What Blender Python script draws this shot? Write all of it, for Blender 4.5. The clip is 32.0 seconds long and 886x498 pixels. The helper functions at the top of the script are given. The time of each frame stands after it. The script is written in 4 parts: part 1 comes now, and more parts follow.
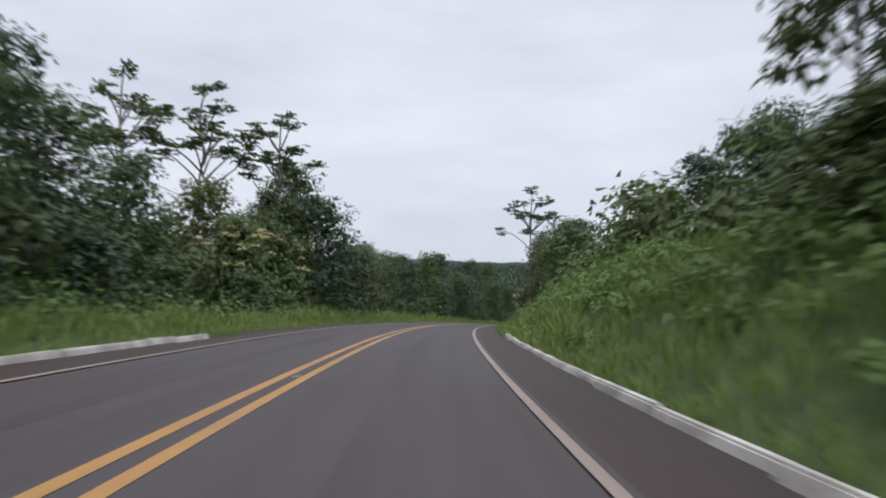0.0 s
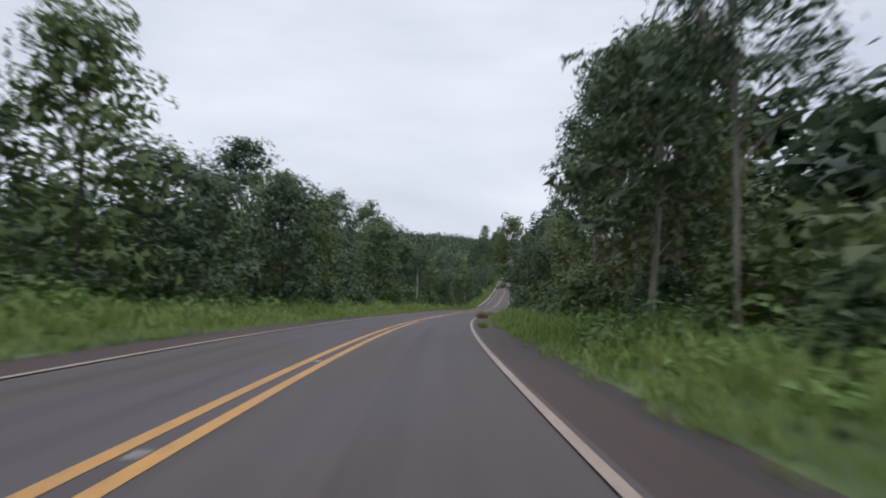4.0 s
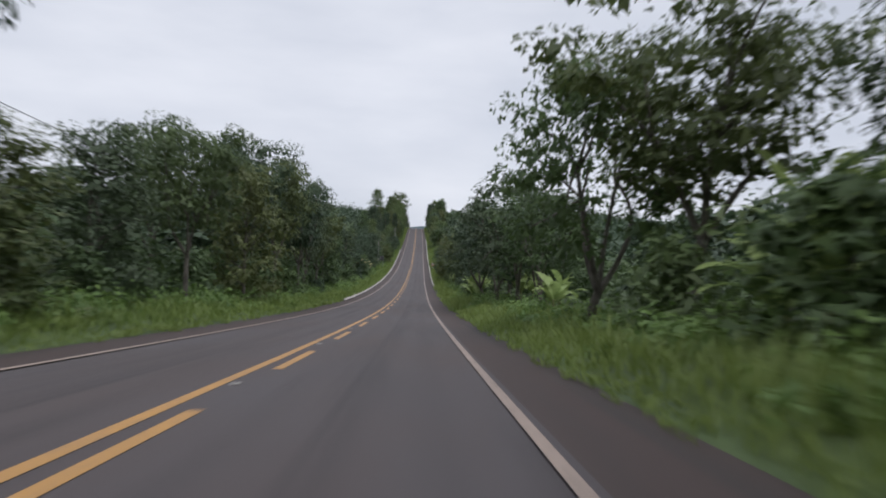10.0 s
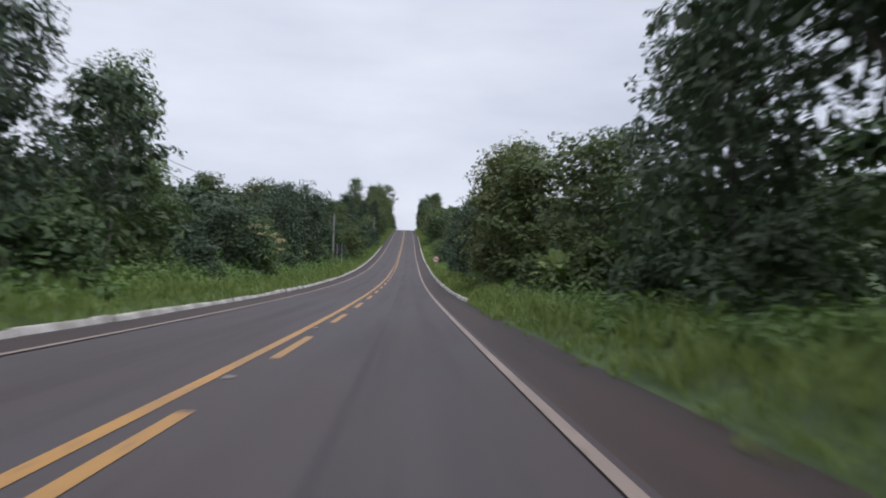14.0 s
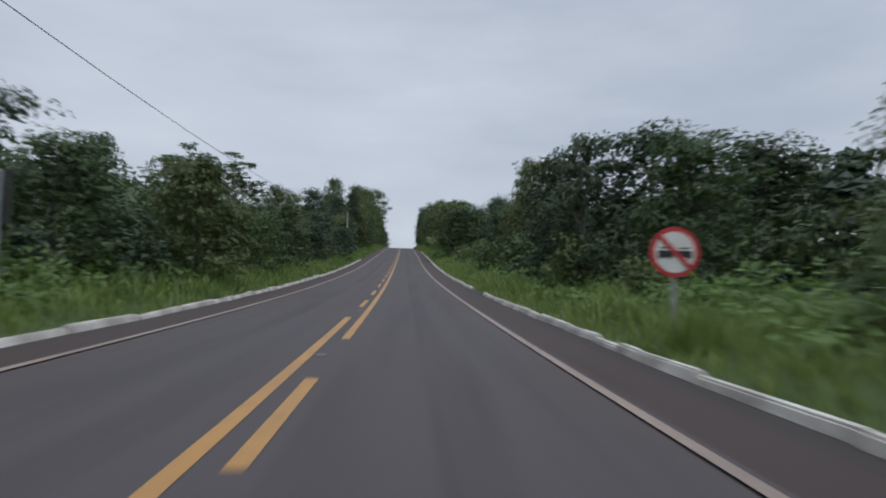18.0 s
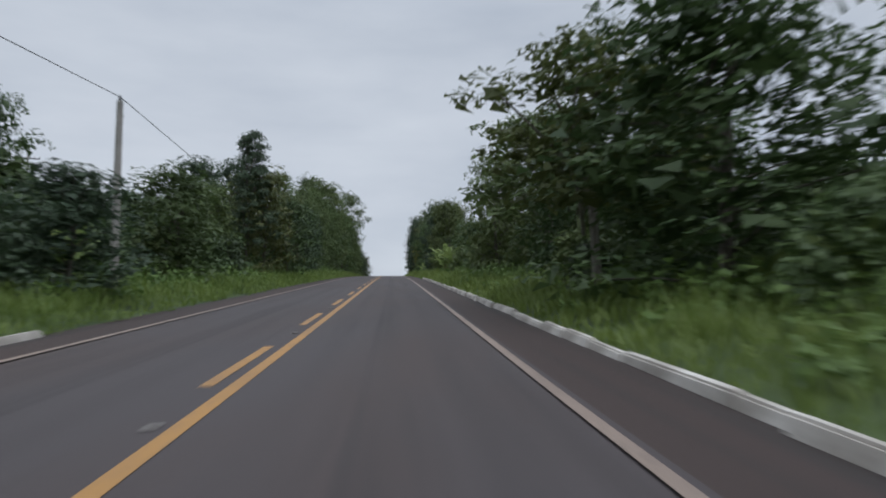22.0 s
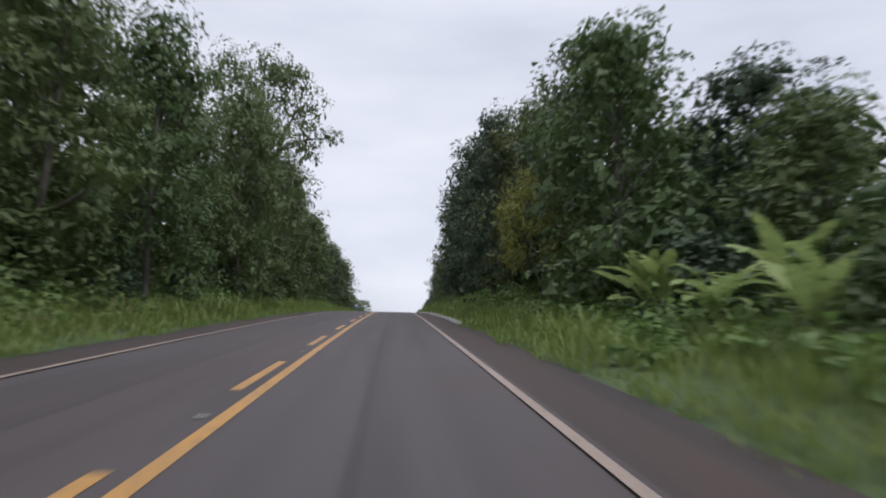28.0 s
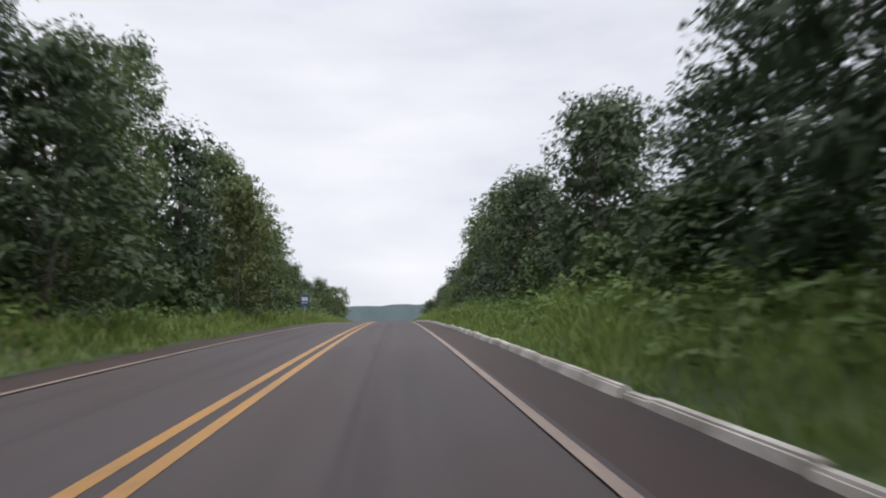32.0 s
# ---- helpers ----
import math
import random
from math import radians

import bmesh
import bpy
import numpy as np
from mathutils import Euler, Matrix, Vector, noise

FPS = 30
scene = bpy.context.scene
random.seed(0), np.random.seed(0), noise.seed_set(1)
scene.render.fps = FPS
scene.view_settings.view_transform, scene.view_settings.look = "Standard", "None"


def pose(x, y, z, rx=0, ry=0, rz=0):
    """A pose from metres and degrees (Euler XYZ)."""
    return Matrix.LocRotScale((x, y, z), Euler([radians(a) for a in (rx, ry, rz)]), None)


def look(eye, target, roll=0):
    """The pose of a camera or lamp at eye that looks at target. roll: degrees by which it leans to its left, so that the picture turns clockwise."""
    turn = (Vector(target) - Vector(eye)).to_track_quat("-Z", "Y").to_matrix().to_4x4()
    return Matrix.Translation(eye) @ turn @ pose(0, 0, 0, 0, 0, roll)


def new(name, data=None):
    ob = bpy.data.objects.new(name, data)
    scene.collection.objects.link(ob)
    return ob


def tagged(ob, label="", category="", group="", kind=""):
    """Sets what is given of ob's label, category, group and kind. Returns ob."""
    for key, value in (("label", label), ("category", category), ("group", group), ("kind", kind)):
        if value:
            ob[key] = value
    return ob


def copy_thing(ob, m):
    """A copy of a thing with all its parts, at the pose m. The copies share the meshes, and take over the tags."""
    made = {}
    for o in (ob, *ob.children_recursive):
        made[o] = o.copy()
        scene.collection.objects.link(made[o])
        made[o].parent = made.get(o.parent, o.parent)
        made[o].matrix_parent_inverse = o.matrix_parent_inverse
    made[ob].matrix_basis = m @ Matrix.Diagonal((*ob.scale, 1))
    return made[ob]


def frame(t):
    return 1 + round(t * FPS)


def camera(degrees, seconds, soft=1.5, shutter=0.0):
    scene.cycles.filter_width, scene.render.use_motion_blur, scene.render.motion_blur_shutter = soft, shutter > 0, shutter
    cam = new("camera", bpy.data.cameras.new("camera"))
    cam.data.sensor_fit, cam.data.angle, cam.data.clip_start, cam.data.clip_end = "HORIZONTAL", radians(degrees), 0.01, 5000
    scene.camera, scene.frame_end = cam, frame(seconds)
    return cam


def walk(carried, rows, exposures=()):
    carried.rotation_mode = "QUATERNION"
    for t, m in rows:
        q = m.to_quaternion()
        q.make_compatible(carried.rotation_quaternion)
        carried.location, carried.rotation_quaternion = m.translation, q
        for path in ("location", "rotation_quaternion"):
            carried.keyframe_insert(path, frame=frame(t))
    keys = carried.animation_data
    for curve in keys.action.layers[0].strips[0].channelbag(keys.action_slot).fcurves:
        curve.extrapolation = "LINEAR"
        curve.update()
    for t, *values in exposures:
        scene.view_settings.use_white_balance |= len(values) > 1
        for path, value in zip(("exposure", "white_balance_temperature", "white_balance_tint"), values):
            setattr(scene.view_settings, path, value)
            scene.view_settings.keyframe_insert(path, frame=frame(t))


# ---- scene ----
# A two-lane country road through tropical woodland: down a long bend into a dip, up a long grade to a crest.

# ---- camera and its drive ----
LENS = 66.0
CAMERA_ROWS = (
    (0, 2.179, 0.027, 1.259, -0.75, 1.52, 2.26),
    (0.5, 2.155, 11.528, 0.604, -1.84, 1.36, 1.86),
    (1, 2.396, 23.023, -0.068, -3.04, 0.93, 1.46),
    (1.5, 2.786, 34.513, -0.756, -4.33, 0.32, 1.38),
    (2, 3.473, 45.995, -1.507, -4.99, -0.04, 1.41),
    (2.5, 4.542, 57.452, -2.407, -6.67, -0.06, 1.77),
    (3.5, 7.729, 80.254, -4.107, -9.39, -0.09, 1.95),
    (4.5, 11.784, 102.911, -5.854, -12.06, -0.27, 2.13),
    (5, 14.084, 114.183, -6.784, -12.75, -0.69, 2.33),
    (5.5, 16.598, 125.412, -7.747, -13.77, -0.78, 2.26),
    (6, 19.258, 136.606, -8.729, -14.74, -0.84, 2.39),
    (6.5, 22.071, 147.742, -9.689, -15.52, -0.97, 1.95),
    (7, 25.051, 158.794, -10.623, -16.19, -1.02, 1.45),
    (7.5, 28.163, 169.770, -11.558, -16.54, -1.02, 1.59),
    (8, 31.408, 180.668, -12.475, -17.09, -0.96, 1.64),
    (8.5, 34.775, 191.499, -13.387, -18.07, -0.79, 2.03),
    (9, 38.209, 202.282, -14.319, -19.00, -0.81, 2.23),
    (9.5, 41.709, 213.016, -15.291, -19.56, -0.84, 2.23),
    (10, 45.213, 223.722, -16.266, -19.70, -0.66, 2.02),
    (10.5, 48.639, 234.399, -17.212, -19.84, -0.41, 1.49),
    (11, 52.033, 245.007, -18.127, -20.15, -0.50, 1.05),
    (11.5, 55.367, 255.555, -18.995, -20.44, -0.45, 1.27),
    (12, 58.672, 266.030, -19.797, -20.42, -0.32, 1.38),
    (12.5, 61.908, 276.416, -20.506, -20.55, -0.15, 1.59),
    (13, 65.110, 286.676, -21.123, -20.56, 0.27, 1.96),
    (13.5, 68.322, 296.804, -21.665, -20.56, 0.40, 2.00),
    (14, 71.514, 306.860, -22.120, -20.63, 0.62, 2.00),
    (14.5, 74.757, 316.874, -22.496, -20.79, 0.76, 1.84),
    (15, 77.991, 326.876, -22.809, -20.78, 1.11, 1.63),
    (15.5, 81.207, 336.881, -23.069, -20.81, 1.14, 1.06),
    (16.5, 87.361, 357.012, -23.373, -21.08, 1.75, 1.08),
    (17.5, 93.559, 377.186, -23.377, -21.39, 2.57, 1.10),
    (18, 96.462, 387.368, -23.211, -20.98, 3.02, 1.40),
    (18.5, 99.652, 397.480, -23.002, -20.92, 3.22, 1.17),
    (19, 102.840, 407.614, -22.713, -20.91, 3.81, 0.99),
    (19.5, 106.300, 417.685, -22.349, -21.05, 3.93, 1.34),
    (20, 109.748, 427.780, -21.919, -21.17, 4.49, 1.47),
    (20.5, 113.108, 437.914, -21.415, -21.82, 4.73, 0.80),
    (21, 116.479, 448.052, -20.845, -22.32, 4.95, 0.07),
    (21.5, 119.768, 458.221, -20.235, -22.14, 5.30, -0.29),
    (22, 123.070, 468.388, -19.565, -21.95, 5.56, -0.59),
    (22.5, 126.215, 478.577, -18.819, -21.94, 5.90, 0.08),
    (23, 129.342, 488.714, -18.039, -21.64, 6.54, 0.71),
    (23.5, 132.435, 498.796, -17.263, -21.63, 6.74, 0.87),
    (24, 135.501, 508.821, -16.495, -21.48, 6.92, 0.92),
    (24.5, 138.681, 518.744, -15.742, -21.26, 7.18, 1.30),
    (25, 141.835, 528.609, -15.004, -21.31, 7.36, 1.76),
    (25.5, 145.023, 538.397, -14.297, -21.41, 7.30, 2.05),
    (26.5, 151.339, 557.822, -12.936, -21.38, 7.32, 1.63),
    (27.5, 157.551, 577.129, -11.655, -21.46, 7.42, 1.31),
    (28, 160.581, 586.755, -11.032, -21.45, 7.14, 1.15),
    (28.5, 163.589, 596.361, -10.451, -21.82, 7.19, 1.31),
    (29, 166.601, 605.942, -9.892, -21.91, 7.23, 1.42),
    (29.5, 169.668, 615.486, -9.355, -22.01, 7.23, 1.04),
    (30, 172.742, 625.007, -8.848, -21.91, 7.16, 0.70),
    (30.5, 175.789, 634.501, -8.379, -22.03, 6.86, 0.31),
    (31, 178.830, 643.946, -7.954, -22.11, 6.37, -0.13),
    (31.5, 181.817, 653.357, -7.578, -22.23, 6.20, -0.51),
    (32, 184.802, 662.717, -7.251, -22.08, 5.80, -0.69),
)


def aim(row):
    _, x, y, z, yaw, pitch, roll = row
    yaw, pitch = radians(yaw), radians(pitch)
    ahead = Vector((-math.sin(yaw) * math.cos(pitch), math.cos(yaw) * math.cos(pitch), math.sin(pitch)))
    eye = Vector((x, y, z))
    return look(eye, eye + ahead * 10.0, roll)


cam = camera(LENS, 32.0, soft=1.9, shutter=0.4)
EXPOSURES = ((0.0, 0.05, 6100, 13), (2.0, 0.03, 6050, 11), (5.0, 0.1, 6050, 13), (6.0, 0.10, 6150, 10), (7.0, 0.28, 6550, 11), (8.0, 0.22, 6600, 11), (9.0, 0.3, 6500, 14), (10.0, 0.0, 6150, 13), (11.0, -0.09, 6000, 15),
             (12.0, 0.42, 6300, 12), (13.0, -0.09, 6050, 15), (14.0, 0.02, 6000, 14), (15.0, -0.15, 5900, 13), (18.0, -0.36, 5850, 9), (19.0, -0.34, 5900, 10), (22.0, -0.34, 5950, 9), (23.0, -0.12, 6050, 13),
             (25.0, -0.1, 6050, 13), (28.0, 0.1, 6100, 14), (29.0, 0.6, 6350, 13), (30.0, 0.68, 6400, 13), (31.0, 0.38, 6500, 15), (32.0, 0.24, 6400, 14))
walk(cam, [(row[0], aim(row)) for row in CAMERA_ROWS], EXPOSURES)

# ---- world and sun: an overcast day ----
world = bpy.data.worlds.new("overcast_sky")
scene.world = world
world.use_nodes = True
wn, wl = world.node_tree.nodes, world.node_tree.links
wn.clear()
w_out = wn.new("ShaderNodeOutputWorld")
w_bg = wn.new("ShaderNodeBackground")
w_sky = wn.new("ShaderNodeTexSky")
w_sky.sky_type, w_sky.sun_disc = "NISHITA", False
w_sky.sun_elevation, w_sky.sun_rotation = radians(62), radians(200)
w_dim = wn.new("ShaderNodeVectorMath")
w_dim.operation = "SCALE"
w_dim.inputs["Scale"].default_value = 0.08
w_co = wn.new("ShaderNodeTexCoord")
w_map = wn.new("ShaderNodeMapping")
w_map.inputs["Scale"].default_value = (1.0, 1.0, 3.5)
w_noise = wn.new("ShaderNodeTexNoise")
w_noise.inputs["Scale"].default_value, w_noise.inputs["Detail"].default_value = 2.2, 5.0
w_ramp = wn.new("ShaderNodeValToRGB")
w_ramp.color_ramp.elements[0].position, w_ramp.color_ramp.elements[0].color = 0.3, (0.62, 0.65, 0.70, 1)
w_ramp.color_ramp.elements[1].position, w_ramp.color_ramp.elements[1].color = 0.7, (0.86, 0.87, 0.89, 1)
w_mix = wn.new("ShaderNodeMix")
w_mix.data_type = "RGBA"
w_mix.inputs["Factor"].default_value = 0.94
wl.new(w_co.outputs["Generated"], w_map.inputs["Vector"])
wl.new(w_map.outputs["Vector"], w_noise.inputs["Vector"])
wl.new(w_noise.outputs["Fac"], w_ramp.inputs["Fac"])
wl.new(w_sky.outputs["Color"], w_dim.inputs[0])
wl.new(w_dim.outputs["Vector"], w_mix.inputs["A"])
wl.new(w_ramp.outputs["Color"], w_mix.inputs["B"])
wl.new(w_mix.outputs["Result"], w_bg.inputs["Color"])
# an overcast sky is brighter overhead than at the horizon
w_sep = wn.new("ShaderNodeSeparateXYZ")
w_up = wn.new("ShaderNodeMapRange")
w_up.interpolation_type = "SMOOTHSTEP"
for key, val in (("From Min", 0.38), ("From Max", 0.95), ("To Min", 1.0), ("To Max", 1.9)):
    w_up.inputs[key].default_value = val
wl.new(w_co.outputs["Generated"], w_sep.inputs[0])
wl.new(w_sep.outputs["Z"], w_up.inputs["Value"])
wl.new(w_up.outputs["Result"], w_bg.inputs["Strength"])
wl.new(w_bg.outputs["Background"], w_out.inputs["Surface"])

sun = new("sun", bpy.data.lights.new("sun", "SUN"))
sun.data.energy, sun.data.angle, sun.data.color = 1.5, radians(45), (1.0, 0.98, 0.95)
sun.matrix_world = pose(0, 0, 60, 28, 0, 20)


# ---- materials ----
def nodes_of(name, rough=0.9):
    mat = bpy.data.materials.new(name)
    mat.use_nodes = True
    nt = mat.node_tree
    bsdf = nt.nodes["Principled BSDF"]
    bsdf.inputs["Roughness"].default_value = rough
    return mat, nt, bsdf


def noise_node(nt, scale, detail=4.0, vector=None, stretch=None):
    n = nt.nodes.new("ShaderNodeTexNoise")
    n.inputs["Scale"].default_value, n.inputs["Detail"].default_value = scale, detail
    if vector is not None:
        if stretch:
            m = nt.nodes.new("ShaderNodeMapping")
            m.inputs["Scale"].default_value = stretch
            nt.links.new(vector, m.inputs["Vector"])
            vector = m.outputs["Vector"]
        nt.links.new(vector, n.inputs["Vector"])
    return n.outputs["Fac"]


def ramp(nt, fac, stops):
    r = nt.nodes.new("ShaderNodeValToRGB")
    el = r.color_ramp.elements
    while len(el) < len(stops):
        el.new(0.5)
    for e, (p, c) in zip(el, stops):
        e.position, e.color = p, (*c, 1)
    nt.links.new(fac, r.inputs["Fac"])
    return r.outputs["Color"]


def blend(nt, fac, a, b, mode="MIX"):
    m = nt.nodes.new("ShaderNodeMix")
    m.data_type, m.blend_type = "RGBA", mode
    for key, val in (("Factor", fac), ("A", a), ("B", b)):
        sock = m.inputs[key] if key == "Factor" else [i for i in m.inputs if i.name == key and i.type == "RGBA"][0]
        if hasattr(val, "is_output"):
            nt.links.new(val, sock)
        else:
            sock.default_value = val if key == "Factor" else (*val, 1)
    return [o for o in m.outputs if o.type == "RGBA"][0]


def bump(nt, bsdf, height, strength, distance=0.02):
    b = nt.nodes.new("ShaderNodeBump")
    b.inputs["Strength"].default_value, b.inputs["Distance"].default_value = strength, distance
    nt.links.new(height, b.inputs["Height"])
    nt.links.new(b.outputs["Normal"], bsdf.inputs["Normal"])


def place_of(nt):
    return nt.nodes.new("ShaderNodeTexCoord").outputs["Object"]


def attr_of(nt, name):
    a = nt.nodes.new("ShaderNodeAttribute")
    a.attribute_name = name
    return a.outputs["Vector"]


def asphalt_material(name, low, high, stain, patch, bands):
    """Worn bituminous surface, its grain in metres; lane holds (across, along)."""
    mat, nt, bsdf = nodes_of(name, 0.78)
    lane = attr_of(nt, "lane")
    grain = noise_node(nt, 45.0, 3.0, lane)
    wide = noise_node(nt, 0.35, 4.0, lane, (1.0, 0.25, 1.0))
    streak = noise_node(nt, 1.6, 3.0, lane, (1.0, 0.05, 1.0))
    col = blend(nt, grain, low, high)
    col = blend(nt, ramp(nt, wide, ((0.42, (0, 0, 0)), (0.7, (1, 1, 1)))), col, stain)
    col = blend(nt, ramp(nt, streak, ((0.52, (0, 0, 0)), (0.72, (0.55, 0.55, 0.55)))), col, patch)
    # lengthwise bands: inner and outer start, inner and outer end, how strong
    for a, b, c, d, much in bands:
        sep = nt.nodes.new("ShaderNodeSeparateXYZ")
        nt.links.new(lane, sep.inputs[0])
        out = nt.nodes.new("ShaderNodeMath")
        out.operation = "ABSOLUTE"
        nt.links.new(sep.outputs["X"], out.inputs[0])
        near, back = nt.nodes.new("ShaderNodeMapRange"), nt.nodes.new("ShaderNodeMapRange")
        near.inputs["From Min"].default_value, near.inputs["From Max"].default_value = a, b
        back.inputs["From Min"].default_value, back.inputs["From Max"].default_value = d, c
        nt.links.new(out.outputs[0], near.inputs["Value"])
        nt.links.new(out.outputs[0], back.inputs["Value"])
        both = nt.nodes.new("ShaderNodeMath")
        both.operation = "MULTIPLY"
        nt.links.new(near.outputs[0], both.inputs[0])
        nt.links.new(back.outputs[0], both.inputs[1])
        fade = nt.nodes.new("ShaderNodeMath")
        fade.operation = "MULTIPLY"
        uneven = ramp(nt, noise_node(nt, 0.6, 4.0, lane, (2.0, 0.12, 1.0)), ((0.3, (0, 0, 0)), (0.7, (much, much, much))))
        nt.links.new(both.outputs[0], fade.inputs[0])
        nt.links.new(uneven, fade.inputs[1])
        col = blend(nt, fade.outputs[0], col, patch)
    nt.links.new(col, bsdf.inputs["Base Color"])
    bump(nt, bsdf, grain, 0.35, 0.01)
    return mat


def paint_material(name, colour, worn):
    mat, nt, bsdf = nodes_of(name, 0.6)
    at = place_of(nt)
    chip = noise_node(nt, 9.0, 6.0, at)
    fade = noise_node(nt, 0.5, 3.0, at)
    col = blend(nt, ramp(nt, chip, ((0.56, (0, 0, 0)), (0.68, (0.8, 0.8, 0.8)))), colour, worn)
    col = blend(nt, ramp(nt, fade, ((0.4, (0, 0, 0)), (0.75, (0.45, 0.45, 0.45)))), col, worn)
    nt.links.new(col, bsdf.inputs["Base Color"])
    return mat


def mottled(name, dark, light, scale, rough=0.9, relief=0.4, fine=22.0):
    mat, nt, bsdf = nodes_of(name, rough)
    at = place_of(nt)
    big, small = noise_node(nt, scale, 4.0, at), noise_node(nt, scale * fine, 3.0, at)
    col = blend(nt, ramp(nt, big, ((0.35, (0, 0, 0)), (0.68, (1, 1, 1)))), dark, light)
    col = blend(nt, ramp(nt, small, ((0.35, (0, 0, 0)), (0.7, (0.5, 0.5, 0.5)))), col, dark)
    nt.links.new(col, bsdf.inputs["Base Color"])
    bump(nt, bsdf, small, relief, 0.03)
    return mat


def leaf_material(name, dark, light, tip, clear=0.25):
    """Foliage: every leaf and every plant of its own shade, a little light coming through."""
    mat, nt, bsdf = nodes_of(name, 0.55)
    geo, info = nt.nodes.new("ShaderNodeNewGeometry"), nt.nodes.new("ShaderNodeObjectInfo")
    # sprays of younger and older leaves, and a little from leaf to leaf
    spray = ramp(nt, noise_node(nt, 0.55, 3.0, place_of(nt)), ((0.33, (0, 0, 0)), (0.68, (1, 1, 1))))
    even = blend(nt, 0.42, spray, geo.outputs["Random Per Island"])
    col = blend(nt, even, dark, light)
    col = blend(nt, ramp(nt, info.outputs["Random"], ((0.25, (0, 0, 0)), (1.0, (0.75, 0.75, 0.75)))), col, tip)
    nt.links.new(col, bsdf.inputs["Base Color"])
    bsdf.inputs["Specular IOR Level"].default_value = 0.38
    tr = nt.nodes.new("ShaderNodeBsdfTranslucent")
    nt.links.new(col, tr.inputs["Color"])
    mix = nt.nodes.new("ShaderNodeMixShader")
    mix.inputs["Fac"].default_value = clear
    out = nt.nodes["Material Output"]
    nt.links.new(bsdf.outputs["BSDF"], mix.inputs[1])
    nt.links.new(tr.outputs["BSDF"], mix.inputs[2])
    nt.links.new(mix.outputs["Shader"], out.inputs["Surface"])
    return mat


M_ROAD = asphalt_material("asphalt", (0.042, 0.0345, 0.036), (0.070, 0.058, 0.0585), (0.053, 0.038, 0.035), (0.027, 0.021, 0.021), ((1.45, 1.75, 1.8, 2.1, 0.75), (1.50, 1.56, 1.62, 1.68, 0.9), (0.65, 0.8, 0.95, 1.2, 0.35), (2.35, 2.55, 2.7, 2.95, 0.35)))
M_SHOULDER = asphalt_material("shoulder_asphalt", (0.026, 0.0155, 0.013), (0.046, 0.0275, 0.023), (0.041, 0.0225, 0.017), (0.019, 0.014, 0.012), ((4.62, 4.78, 5.4, 5.6, 1.0),))
M_YELLOW = paint_material("yellow_paint", (0.385, 0.198, 0.046), (0.185, 0.112, 0.06))
M_WHITE = paint_material("white_paint", (0.272, 0.208, 0.168), (0.125, 0.098, 0.082))
M_KERB = mottled("limewashed_concrete", (0.30, 0.27, 0.235), (0.73, 0.70, 0.65), 0.8, 0.9, 0.6, 12.0)
M_SOIL = mottled("grassy_soil", (0.036, 0.055, 0.020), (0.077, 0.115, 0.033), 0.25, 1.0, 0.6)
M_BARK = mottled("bark", (0.07, 0.06, 0.05), (0.20, 0.18, 0.15), 1.6, 0.95, 0.8)
M_PALE_BARK = mottled("pale_bark", (0.13, 0.12, 0.10), (0.28, 0.26, 0.22), 1.2, 0.9, 0.6)
M_LEAF_DARK = leaf_material("leaf_dark", (0.032, 0.056, 0.030), (0.070, 0.107, 0.054), (0.076, 0.102, 0.047), 0.3)
M_LEAF_MID = leaf_material("leaf_mid", (0.038, 0.070, 0.027), (0.095, 0.141, 0.047), (0.111, 0.132, 0.043), 0.32)
M_LEAF_LIGHT = leaf_material("leaf_light", (0.050, 0.087, 0.030), (0.122, 0.178, 0.059), (0.130, 0.159, 0.052), 0.35)
M_LEAF_BLUE = leaf_material("leaf_bluish", (0.033, 0.057, 0.032), (0.069, 0.105, 0.055), (0.061, 0.092, 0.046), 0.3)
M_LEAF_YELLOW = leaf_material("leaf_yellow", (0.14, 0.16, 0.04), (0.33, 0.32, 0.07), (0.25, 0.25, 0.06), 0.35)
M_LEAF_OLIVE = leaf_material("leaf_olive", (0.054, 0.076, 0.025), (0.124, 0.152, 0.048), (0.122, 0.132, 0.043), 0.35)
M_WEED = leaf_material("weed_leaf", (0.080, 0.142, 0.036), (0.182, 0.275, 0.072), (0.14, 0.21, 0.055), 0.4)
M_SEED = leaf_material("seeding_grass", (0.12, 0.13, 0.045), (0.24, 0.21, 0.09), (0.19, 0.19, 0.07), 0.3)
M_GRASS = leaf_material("grass_blades", (0.104, 0.165, 0.038), (0.228, 0.296, 0.074), (0.180, 0.232, 0.060), 0.45)
M_DRY = leaf_material("dry_grass", (0.22, 0.18, 0.09), (0.36, 0.30, 0.16), (0.3, 0.25, 0.12), 0.3)
M_BLOSSOM = leaf_material("blossom", (0.42, 0.36, 0.18), (0.62, 0.54, 0.28), (0.5, 0.42, 0.2))
M_BANANA = leaf_material("banana_leaf", (0.143, 0.213, 0.071), (0.323, 0.402, 0.140), (0.245, 0.302, 0.093), 0.4)
M_STEM = mottled("banana_stem", (0.12, 0.13, 0.05), (0.22, 0.22, 0.09), 3.0, 0.7, 0.2)
M_POLE = mottled("weathered_concrete", (0.20, 0.19, 0.175), (0.36, 0.34, 0.31), 0.9, 0.9, 0.3)
M_SAND = mottled("reddish_sand", (0.052, 0.032, 0.023), (0.098, 0.062, 0.042), 1.3, 1.0, 0.5)
M_STEEL = mottled("galvanised_steel", (0.25, 0.25, 0.25), (0.40, 0.40, 0.40), 4.0, 0.5, 0.1)
